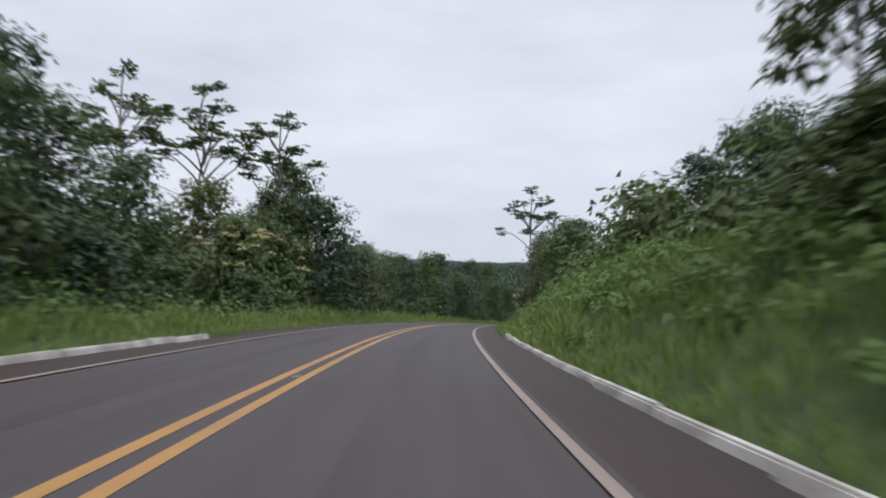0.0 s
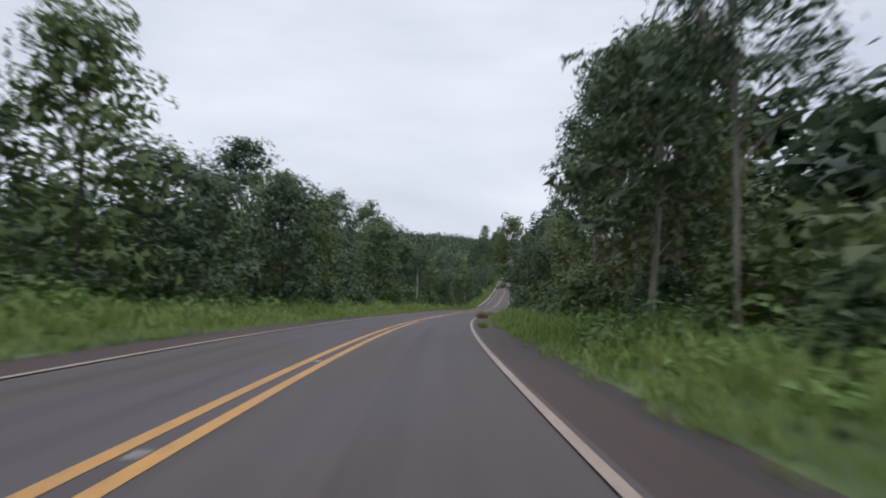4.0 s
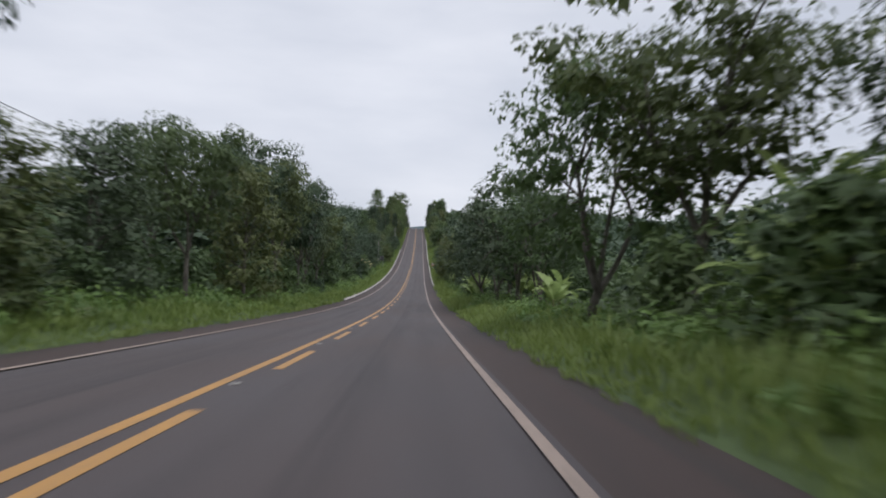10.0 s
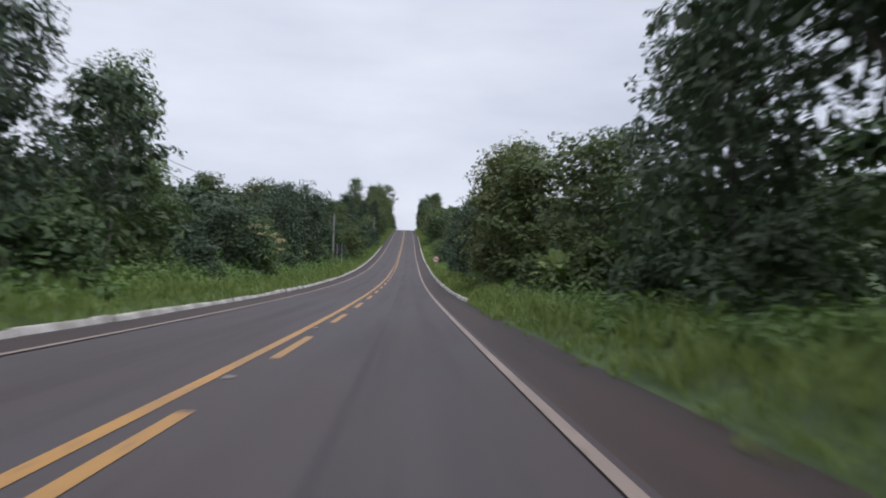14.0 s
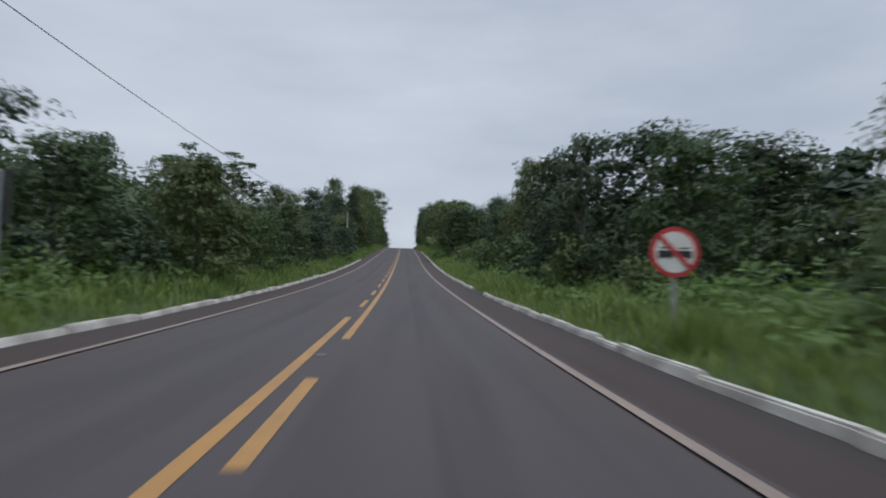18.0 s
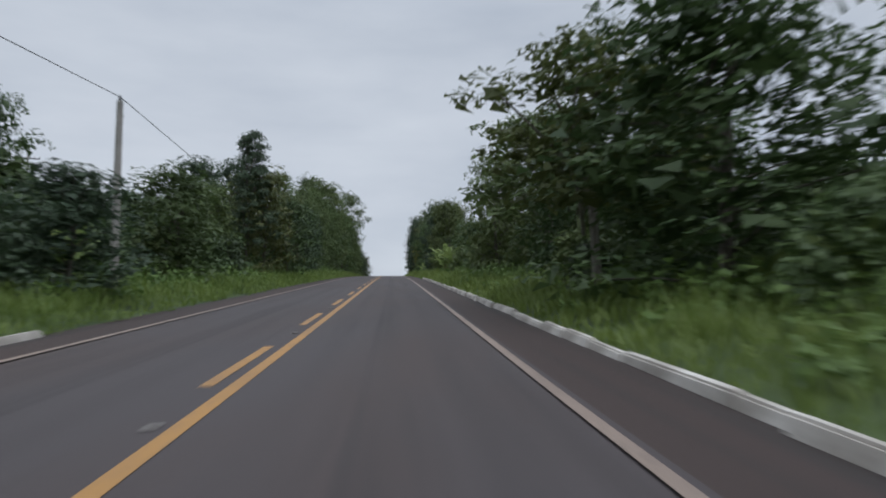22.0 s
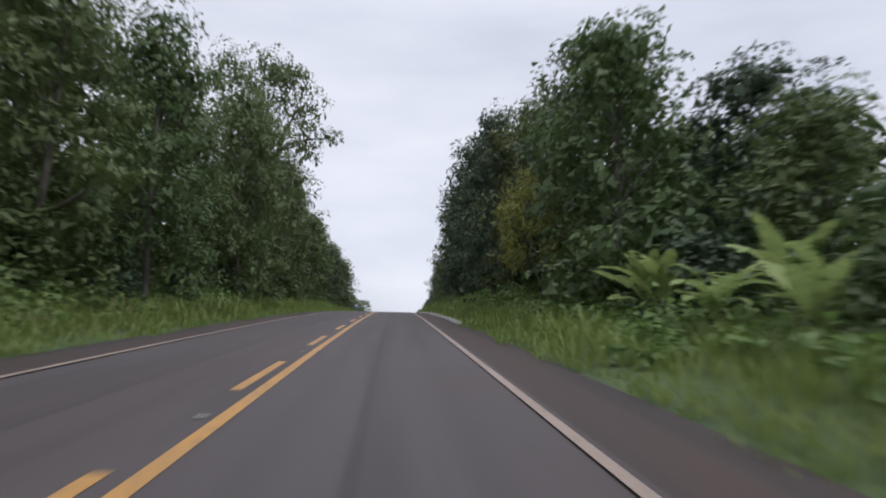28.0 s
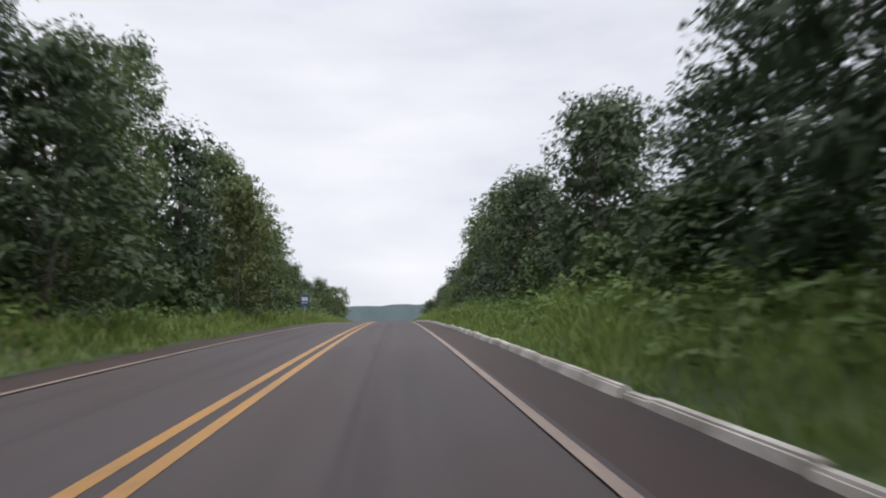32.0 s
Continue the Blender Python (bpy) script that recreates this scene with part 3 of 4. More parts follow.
# the forest edge: kind, metres along, metres to the right of the road's middle, height, breadth
LEFT_A = (
    ("broad", 4, -10.8, 10.7, 0.86), ("broad", 10, -10.8, 11.0, 0.86), ("broad", 16, -11.2, 11.7, 0.84), ("broad", 22, -13.4, 9.9, 0.98),
    ("broad", 27, -14.1, 8.9, 0.99), ("broad", 32, -13.1, 7.8, 0.98), ("broad", 43, -13.9, 8.8, 1.00), ("broad", 48, -12.5, 7.5, 1.12),
    ("broad", 52, -11.6, 8.9, 0.99), ("broad", 56, -10.1, 10.1, 1.18), ("broad", 63, -16.8, 11.8, 0.89), ("broad", 69, -11.0, 7.9, 1.28),
    ("broad", 76, -10.9, 8.0, 1.07), ("broad", 80, -12.0, 8.5, 0.94), ("broad", 88, -10.9, 7.0, 1.03), ("broad", 93, -15.2, 10.0, 0.78),
    ("broad", 100, -10.6, 8.5, 0.93), ("broad", 107, -15.9, 10.6, 0.87), ("broad", 113, -14.8, 10.8, 0.84), ("broad", 117, -11.2, 11.5, 0.86),
    ("broad", 122, -10.5, 7.5, 1.19), ("broad", 130, -11.3, 8.2, 1.03), ("broad", 136, -8.6, 8.8, 0.98), ("broad", 142, -10.9, 10.3, 0.88),
)
LEFT_B = (
    ("broad", 148, -10.0, 9.9, 0.78), ("airy", 154, -17.9, 15.7, 0.97), ("broad", 160, -12.2, 10.5, 0.87), ("broad", 165, -14.3, 11.7, 0.84),
    ("broad", 170, -13.3, 8.8, 0.90), ("airy", 178, -9.8, 11.0, 0.94), ("broad", 183, -10.9, 11.2, 0.80), ("layered", 191, -12.2, 12.8, 0.63),
    ("broad", 194, -12.1, 13.5, 0.65), ("airy", 202, -22.4, 18.9, 0.77), ("broad", 208, -12.2, 12.1, 0.77), ("layered", 214, -11.0, 11.1, 0.61),
    ("broad", 217, -20.6, 19.2, 0.74), ("broad", 226, -11.0, 11.4, 0.73), ("broad", 232, -11.0, 10.1, 0.69), ("broad", 238, -11.0, 9.4, 0.83),
    ("layered", 244, -9.1, 7.9, 0.73), ("broad", 248, -9.4, 5.9, 1.34), ("broad", 257, -10.2, 7.2, 1.07), ("layered", 262, -8.4, 8.9, 0.68),
    ("layered", 268, -12.4, 10.0, 0.67), ("broad", 274, -8.8, 9.3, 0.89), ("layered", 280, -10.4, 10.8, 0.62), ("layered", 287, -9.7, 11.7, 0.66),
)
LEFT_C = (
    ("layered", 292, -8.5, 10.4, 0.65), ("forked", 298, -14.6, 15.7, 0.72), ("forked", 303, -10.0, 12.8, 0.62), ("layered", 310, -9.6, 9.8, 0.7),
    ("broad", 318, -10.0, 10.2, 0.78), ("broad", 321, -10.7, 10.2, 0.69), ("broad", 327, -25.4, 20.6, 0.79), ("broad", 334, -11.9, 10.3, 0.84),
    ("broad", 340, -11.2, 10.1, 0.64), ("airy", 346, -10.6, 9.4, 0.97), ("broad", 352, -11.3, 5.9, 1.11), ("broad", 358, -15.1, 12.7, 0.76),
    ("broad", 364, -10.3, 5.0, 1.58), ("broad", 370, -9.5, 4.7, 1.25), ("broad", 375, -10.8, 5.6, 1.17), ("layered", 382, -10.7, 7.1, 0.73),
    ("broad", 388, -11.0, 8.7, 1.01), ("broad", 395, -15.2, 9.5, 0.97), ("broad", 400, -9.8, 9.4, 0.90), ("layered", 406, -13.5, 10.5, 0.63),
    ("broad", 411, -25.6, 11.4, 1.00), ("layered", 418, -11.0, 5.5, 1.18), ("broad", 424, -9.9, 5.0, 1.48), ("broad", 431, -7.7, 5.6, 1.31),
)
LEFT_D = (
    ("broad", 438, -10.5, 6.0, 1.28), ("broad", 442, -8.7, 3.6, 1.60), ("broad", 446, -8.4, 4.1, 1.49), ("broad", 454, -8.0, 5.4, 1.31),
    ("broad", 461, -25.4, 10.3, 0.88), ("broad", 466, -9.4, 3.6, 1.60), ("broad", 473, -8.3, 4.5, 1.28), ("broad", 478, -8.2, 5.8, 1.13),
    ("broad", 484, -13.8, 5.2, 1.32), ("broad", 491, -7.0, 4.5, 1.31), ("broad", 496, -12.8, 4.8, 1.52), ("broad", 502, -12.2, 6.1, 1.11),
    ("broad", 508, -8.1, 4.4, 1.56), ("broad", 517, -17.9, 9.7, 0.81), ("broad", 521, -9.0, 6.0, 1.28), ("broad", 528, -22.5, 11.2, 0.82),
    ("broad", 532, -11.5, 6.0, 1.26), ("broad", 538, -11.7, 6.7, 1.05), ("broad", 544, -9.1, 9.4, 0.99), ("broad", 550, -7.8, 7.7, 0.98),
    ("broad", 556, -14.1, 11.5, 0.74), ("broad", 562, -8.6, 7.9, 1.08), ("broad", 570, -21.3, 14.0, 0.99), ("broad", 574, -9.6, 8.5, 0.96),
)
LEFT_E = (
    ("broad", 581, -10.1, 8.3, 1.03), ("airy", 586, -19.1, 14.2, 0.89), ("broad", 593, -13.9, 11.7, 0.89), ("broad", 598, -11.2, 11.8, 0.84),
    ("broad", 604, -13.0, 14.8, 0.77), ("broad", 608, -11.5, 15.3, 0.77), ("broad", 616, -10.8, 13.3, 0.81), ("broad", 622, -11.2, 18.6, 0.90),
    ("broad", 625, -14.7, 20.1, 0.72), ("broad", 634, -10.4, 13.7, 0.79), ("broad", 642, -9.2, 14.3, 0.67), ("broad", 646, -24.0, 24.1, 0.69),
    ("broad", 652, -10.7, 11.7, 0.84), ("broad", 658, -8.7, 15.9, 0.64), ("broad", 661, -10.8, 10.5, 0.87), ("broad", 670, -11.0, 12.5, 0.82),
    ("broad", 677, -10.7, 11.6, 0.84), ("broad", 683, -14.0, 18.0, 0.7), ("broad", 691, -11.4, 18.0, 0.55), ("broad", 693, -12.6, 14.4, 0.80),
    ("broad", 699, -12.7, 12.1, 0.82), ("broad", 703, -9.9, 12.9, 0.81), ("broad", 712, -8.8, 9.5, 0.97), ("broad", 718, -10.9, 11.9, 0.79),
)
LEFT_F = (
    ("broad", 724, -12.2, 10.7, 0.86), ("broad", 730, -10.4, 11.2, 0.85), ("broad", 735, -8.0, 9.5, 0.83), ("broad", 742, -11.5, 13.1, 0.77),
    ("broad", 748, -11.2, 12.4, 0.83), ("broad", 754, -11.0, 10.8, 0.85), ("broad", 760, -12.2, 11.5, 0.85), ("broad", 766, -11.5, 9.0, 0.93),
)
RIGHT_A = (
    ("broad", 4, 10.8, 10.9, 0.86), ("mound", 11, 9.8, 2.3, 1.60), ("broad", 15, 13.8, 7.8, 0.94), ("broad", 22, 20.4, 10.9, 0.86),
    ("broad", 28, 14.8, 6.1, 1.07), ("broad", 35, 14.8, 6.4, 1.12), ("mound", 40, 13.6, 3.3, 1.60), ("broad", 46, 22.6, 12.5, 0.79),
    ("broad", 52, 14.2, 4.5, 1.34), ("broad", 55, 10.5, 6.3, 1.42), ("broad", 64, 8.9, 7.9, 0.92), ("broad", 71, 7.9, 4.2, 1.36),
    ("broad", 79, 14.8, 6.1, 1.07), ("broad", 82, 11.4, 6.5, 1.13), ("broad", 88, 10.6, 6.6, 1.02), ("broad", 94, 10.4, 7.2, 1.02),
    ("broad", 100, 14.9, 10.4, 0.89), ("slim", 107, 8.7, 14.5, 0.82), ("airy", 112, 8.2, 9.3, 1.02), ("broad", 118, 10.9, 12.1, 0.84),
    ("slim", 124, 10.8, 14.5, 0.98), ("slim", 130, 10.7, 14.5, 0.98), ("slim", 135, 11.3, 17.2, 0.78), ("airy", 142, 12.4, 13.7, 0.73),
)
RIGHT_B = (
    ("broad", 149, 9.0, 6.5, 0.85), ("broad", 154, 10.7, 7.8, 0.97), ("broad", 161, 12.2, 10.4, 0.82), ("slim", 171.5, 11.9, 14.0, 0.85),
    ("broad", 170, 13.5, 8.0, 1.0), ("airy", 178, 11.0, 12.6, 1.05), ("broad", 184, 10.7, 10.9, 0.86), ("airy", 188, 7.0, 13.9, 0.69),
    ("broad", 196, 10.7, 11.4, 0.85), ("broad", 202, 11.2, 10.9, 0.85), ("airy", 210, 8.0, 11.2, 1.05), ("broad", 213, 10.7, 10.8, 0.86),
    ("slim", 220, 10.8, 14.5, 0.98), ("slim", 226, 10.8, 14.5, 0.98), ("slim", 232, 10.8, 14.5, 0.96), ("slim", 237, 11.1, 16.5, 0.73),
    ("broad", 244, 14.5, 9.4, 0.91), ("layered", 250, 10.8, 10.4, 1.02), ("forked", 254.5, 8.8, 10.2, 0.8),
    
)
RIGHT_C = (
    ("broad", 304, 18.0, 7.0, 1.0), ("broad", 311, 16.5, 7.8, 0.9),
    ("broad", 316, 10.5, 10.8, 0.86), ("broad", 321, 11.2, 10.9, 0.87), ("layered", 328, 10.8, 11.1, 0.87), ("broad", 334, 10.6, 9.7, 0.92),
    ("broad", 340, 12.4, 10.7, 0.94), ("broad", 346, 9.9, 7.4, 1.03), ("broad", 352, 13.0, 9.0, 0.88), ("broad", 358, 9.9, 8.6, 1.43),
    ("broad", 362, 8.6, 9.8, 1.02), ("broad", 370, 9.7, 10.6, 0.88), ("broad", 376, 11.6, 12.9, 0.81), ("broad", 383, 8.5, 7.5, 1.21),
    ("broad", 388, 10.8, 8.6, 0.94), ("broad", 394, 9.8, 9.5, 0.90), ("broad", 400, 12.0, 10.3, 0.89), ("broad", 404, 11.4, 3.7, 1.51),
    ("broad", 411, 12.9, 4.6, 1.35), ("broad", 417, 14.6, 6.3, 1.08), ("broad", 424, 11.0, 6.1, 1.12), ("broad", 430, 12.1, 7.5, 1.42),
)
RIGHT_D = (
    ("broad", 436, 9.3, 4.6, 1.37), ("broad", 441, 22.6, 9.1, 1.60), ("broad", 448, 12.1, 9.0, 1.04), ("airy", 453, 11.8, 9.6, 1.11),
    ("broad", 460, 14.6, 6.7, 1.2), ("broad", 466, 14.4, 7.9, 0.9), ("broad", 473, 14.2, 8.6, 0.95), ("broad", 478, 14.8, 7.8, 1.2),
    ("broad", 484, 14.0, 7.6, 1.1), ("broad", 490, 14.0, 7.6, 1.11), ("broad", 497, 24.0, 10.6, 0.97), ("broad", 502, 9.7, 8.1, 1.6),
    ("airy", 508, 8.4, 8.8, 1.6), ("broad", 513, 13.2, 8.7, 0.99), ("broad", 519, 10.7, 9.2, 0.92), ("airy", 526, 10.9, 10.6, 1.47),
    ("broad", 534, 9.4, 9.2, 1.00), ("broad", 539, 13.6, 6.6, 1.2), ("broad", 544, 13.8, 7.0, 1.1), ("broad", 551, 28.7, 20.8, 0.58),
    ("broad", 555, 13.5, 7.7, 1.17), ("broad", 562, 11.0, 6.1, 1.60), ("broad", 569, 12.1, 6.7, 1.15), ("broad", 570, 12.4, 6.6, 1.2),
)
RIGHT_E = (
    ("broad", 580, 9.3, 10.6, 0.84), ("broad", 587, 10.0, 10.5, 0.87), ("broad", 592, 9.4, 11.1, 0.94), ("broad", 598, 10.5, 11.8, 0.83),
    ("broad", 604, 11.4, 12.2, 0.84), ("broad", 610, 13.8, 13.2, 0.81), ("broad", 616, 13.5, 6.0, 0.95), ("broad", 621, 13.2, 6.6, 1.1),
    ("broad", 628, 13.2, 7.0, 1.0), ("broad", 634, 9.7, 11.5, 0.86), ("airy", 640, 10.9, 13.2, 0.86), ("broad", 646, 10.8, 11.9, 0.83),
    ("broad", 652, 10.6, 12.9, 0.81), ("broad", 655, 8.4, 13.4, 0.64), ("broad", 664, 10.8, 13.2, 0.82), ("broad", 669, 10.7, 13.3, 0.81),
    ("broad", 676, 9.5, 16.3, 0.72), ("broad", 682, 12.2, 18.3, 0.72), ("broad", 688, 9.5, 15.0, 0.69), ("broad", 694, 9.0, 14.0, 0.67),
    ("broad", 700, 10.8, 12.6, 0.85), ("broad", 706, 11.7, 8.2, 1.00), ("broad", 712, 13.0, 7.7, 1.08), ("broad", 719, 11.2, 9.0, 1.01),
)
RIGHT_F = (
    ("broad", 724, 12.8, 10.8, 0.84), ("broad", 730, 9.9, 8.2, 0.98), ("broad", 735, 11.4, 9.1, 0.92), ("broad", 742, 11.0, 9.5, 0.89),
    ("broad", 747, 11.2, 9.7, 0.87), ("broad", 754, 12.3, 11.2, 0.89), ("broad", 760, 11.4, 10.1, 0.83), ("broad", 765, 11.8, 9.8, 0.90),
)
pick = random.Random(5)
EXTRA = (
    ("umbrella", 47.5, -16.5, 17.0, 0.9), ("umbrella", 53.2, -13.0, 16.2, 0.85), ("umbrella", 42, -19, 16.0, 0.8), ("umbrella", 62.3, 7.9, 12.8, 0.8), ("slim", 84.5, 13, 13.0, 1.1),
    ("umbrella", 446, -12.6, 8.0, 1.05), ("umbrella", 446.6, -10.2, 8.0, 1.05), ("umbrella", 458, -12.9, 8.6, 0.9), ("umbrella", 471, -12.6, 7.6, 0.95), ("feathery", 542.4, -9.6, 12.6, 0.8),
    ("umbrella", 206, -13, 12.4, 1.0), ("mound", 40.5, -10.9, 6.0, 0.8), ("mound", 47.5, -11.2, 6.4, 0.8), ("airy", 61, -14.5, 14.0, 0.9), ("slim", 727, -12.0, 15.5, 0.7), ("slim", 704, -12.6, 17.5, 0.8),
    ("slim", 712, -11.5, 14.0, 0.8), ("mound", 367, -9.4, 4.2, 1.0), ("mound", 83, 8.4, 5.2, 0.9), ("broad", 60, 9.6, 6.5, 0.9),
    ("forked", 274.0, 10.4, 8.3, 0.9), ("forked", 279.4, 9.6, 9.8, 0.92), ("forked", 285, 8.9, 9.2, 0.95), ("forked", 291, 10.5, 8.8, 0.9), ("forked", 297, 8.8, 9.6, 0.9), ("airy", 12, 9.6, 8.0, 0.8), ("airy", 433, 9.8, 8.0, 0.8), ("forked", 822, -8.5, 6.9, 0.72),
    ("broad", 515, 16.0, 7.4, 1.1), ("broad", 522, 16.5, 7.6, 1.1), ("broad", 530, 16.0, 7.4, 1.1),
    ("forked", 671.5, -11.2, 23.5, 0.58), ("broad", 640, -15.5, 15.0, 0.9), ("broad", 649, -16, 16.0, 0.9), ("broad", 658, -15.5, 16.5, 0.85), ("broad", 633, 14.5, 9.8, 1.0), ("broad", 672, 15.5, 18.5, 0.75), ("broad", 679, 16.0, 19.5, 0.75), ("broad", 686, 15.5, 18.5, 0.75), ("broad", 692.5, 14.0, 17.0, 0.75), ("broad", 698, 13.5, 14.5, 0.8),
    ("broad", 173, 17.0, 8.6, 1.0), ("broad", 181, 16.5, 11.0, 1.0), ("broad", 188, 16.0, 11.4, 0.95), ("broad", 558, 23.0, 12.6, 0.95), ("broad", 565, 24.0, 13.4, 0.95), ("broad", 573, 24.0, 12.2, 0.95), ("mound", 541, 9.2, 3.6, 0.8), ("mound", 546, 9.5, 4.0, 0.8), ("mound", 551, 9.8, 4.0, 0.8), ("mound", 470, 9.2, 2.6, 0.9), ("mound", 476, 9.7, 3.0, 0.9), ("mound", 483, 10.4, 3.0, 0.9), ("broad", 128, 16.0, 9.4, 1.1), ("broad", 135, 16.5, 9.6, 1.1), ("broad", 142, 16.5, 9.4, 1.1), ("broad", 222, 16.0, 8.2, 1.1), ("broad", 229, 16.5, 8.6, 1.1), ("broad", 236, 16.0, 8.4, 1.1),
    ("broad", 67, 11.5, 10.6, 1.0), ("broad", 73, 12.5, 11.2, 1.0),
)
LEAVES_FOR = ("dark", "mid", "dark", "mid", "light", "blue", "olive", "dark", "mid")
LEAF_OF = {"slim": "blue", "feathery": "blue", "mound": "light", "umbrella": "mid"}
STANDS = (LEFT_A, LEFT_B, LEFT_C, LEFT_D, LEFT_E, LEFT_F, RIGHT_A, RIGHT_B, RIGHT_C, RIGHT_D, RIGHT_E, RIGHT_F, EXTRA)
for stand in STANDS:
    for kind, s, off, h, girth in stand:
        leaf = LEAF_OF.get(kind) or pick.choice(LEAVES_FOR)
        if off < 0 and s > 560 and pick.random() < 0.25:
            leaf = "light"
        plant(kind, pick.randrange(3), leaf, s, off, h, girth, pick.uniform(0, 6.28))
OPEN = ((1, 247, 300), (1, 408, 501), (-1, 354, 380))


def is_open(side, s):
    return any(side == q and a < s < b for q, a, b in OPEN)


def height_near(side, s):
    near = [h for stand in STANDS[:-1] for k, q, off, h, girth in stand if off * side > 0 and abs(q - s) < 10] or [8.0]
    near.sort()
    return 0.5 * near[0] + 0.5 * near[len(near) // 2]


# pale flower heads on four of the thickets
for s, off, top in ((40.5, -10.9, 6.0), (47.5, -11.2, 6.4), (367, -9.4, 4.2), (83, 8.4, 5.2)):
    r = np.random.default_rng(int(s))
    got = []
    for k in range(26):
        a, e = r.uniform(0, 6.28), r.uniform(0.15, 1.2)
        c = on_road(s, off, float(bank(s, off))) + np.array([math.cos(a) * math.cos(e) * 2.7, math.sin(a) * math.cos(e) * 2.7, top * 0.35 + math.sin(e) * top * 0.62])
        got.append(clump_leaves(c, (0.34, 0.34, 0.2), 34, 0.14, 0.08, r))
    v, f = join(got)
    tagged(new("blossoms", mesh_of("blossoms", v, f, M_BLOSSOM)), "pale cream flower heads on a green thicket", "blossom", kind="stuff")
# yellow-leaved growth on the right-hand bank near the crest
for s, off, h in ((643.5, 9.0, 7.2), (647.5, 9.4, 7.0)):
    plant("forked", 0, "yellow", s, off, h, 0.58, s)
# the verge goes on with the same woods past the crest
for side in (-1, 1):
    for s in range(772, 890, 6):
        plant("broad", pick.randrange(3), pick.choice(LEAVES_FOR), s, side * pick.uniform(12.0, 15.0), pick.uniform(6.0, 8.5), 0.9, pick.uniform(0, 6.28))


def woodland(side, s0, s1, rows=((5.5, 8.5), (12, 17))):
    """The rows behind the edge, joined, as they show only between the crowns in front."""
    r = np.random.default_rng(int(s0) + 5 + side)
    shapes = [plant_meshes("far", 60 + k)[1] for k in range(2)]
    got = []
    for row, (a, b) in enumerate(rows):
        s = s0
        while s < s1:
            v, f = shapes[r.integers(2)]
            clear = is_open(side, s)
            h = height_near(side, s) * r.uniform(0.6, 0.85) if not clear else r.uniform(6.0, 8.0)
            k, ang = h / 10.0, r.uniform(0, 6.28)
            off = side * (11.5 + r.uniform(a, b) + (6 if clear else 0))
            c, n = math.cos(ang), math.sin(ang)
            w = np.stack([v[:, 0] * c - v[:, 1] * n, v[:, 0] * n + v[:, 1] * c, v[:, 2]], 1) * (k * 1.25, k * 1.25, k)
            got.append((w + on_road(s, off, float(bank(s, off))), f))
            s += r.uniform(6.5, 9.0)
    v, f = join(got)
    return tagged(new("woodland", mesh_of("woodland", v, f, (M_LEAF_MID, M_LEAF_BLUE)[int(s0) % 2])), "dense dark woodland behind the roadside trees", "woodland", kind="stuff")


for s0 in range(0, 870, 75):
    woodland(-1, s0, s0 + 75)
    woodland(1, s0, s0 + 75)


def far_forest(side, s0, s1, inner, outer):
    """Woods that cover the land away from the road, seen only from far off, and unseen behind the start."""
    r = np.random.default_rng(int(s0) + 900 + side)
    got = []
    for s in np.arange(s0, s1, 9.0):
        for o in np.arange(inner, outer, 9.0):
            q, w = s + r.uniform(-4, 4), side * (o + r.uniform(-4, 4))
            h = r.uniform(7.0, 11.5)
            c = on_road(q, w, float(bank(q, w)) + h * 0.5)
            n, big = (80, 1.15) if o < 62 else (44, 2.2)
            got.append(clump_leaves(c, (h * 0.42, h * 0.42, h * 0.5), n, big, big * 0.75, r, 0.7))
    v, f = join(got)
    tagged(new("woodland", mesh_of("woodland", v, f, M_LEAF_BLUE)), "green forest away from the road, unseen where behind the start", "woodland", kind="stuff")


# unseen woods behind the start, added for their effect on light and reflections
far_forest(-1, -170, 0, 14, 80)
far_forest(1, -170, 0, 14, 80)
for s0 in range(60, 1020, 240):
    far_forest(-1, s0, s0 + 240, 36, 200)
    far_forest(1, s0, s0 + 240, 40, 120)
# undergrowth at the foot of the trees
for side in (-1, 1):
    s = 3.0
    while s < 800:
        front = 9.0 if side < 0 else (8.6 if s > 70 else 11.0)
        leaf = pick.choice(("mid", "light", "mid", "dark")) if not is_open(side, s) else "light"
        if side > 0 and 250 < s < 300:
            s += 6.6
            continue
        plant("bush", pick.randrange(3), leaf, s + pick.uniform(-1.2, 1.2), side * (front + pick.uniform(-0.6, 1.6)), pick.uniform(1.5, 3.2), 1.0, pick.uniform(0, 6.28))
        s += 6.6 if not is_open(side, s) else 11.0


def thicket(side, s0, s1, inner, outer):
    """Dense shaded growth behind the edge, too far in to tell plants apart."""
    r = np.random.default_rng(int(s0) + 31 + side)
    got = []
    for k in range(int((s1 - s0) * 1.15)):
        s, o = r.uniform(s0, s1), side * r.uniform(inner, outer)
        if is_open(side, s):
            o = side * (abs(o) + 9)
        c = on_road(s, o, float(bank(s, o)) + r.uniform(0.3, 3.2))
        z = r.uniform(1.0, 1.9)
        got.append(clump_leaves(c, (z, z, z * 0.9), 60, 0.5, 0.28, r))
    v, f = join(got)
    return tagged(new("undergrowth", mesh_of("undergrowth", v, f, M_LEAF_MID)), "dense dark green undergrowth inside the forest edge", "undergrowth", kind="stuff")


for s0 in range(0, 860, 86):
    thicket(-1, s0, s0 + 86, 9.8, 14.5)
    thicket(1, s0, s0 + 86, 9.8, 14.5)


def weeds(side, s0, s1, inner, outer):
    """Knee- to head-high leafy growth that climbs from the verge to the trees."""
    r = np.random.default_rng(int(s0) + 57 + side)
    got = []
    for k in range(int((s1 - s0) * 2.4)):
        s, q = r.uniform(s0, s1), r.uniform(0, 1) ** 0.7
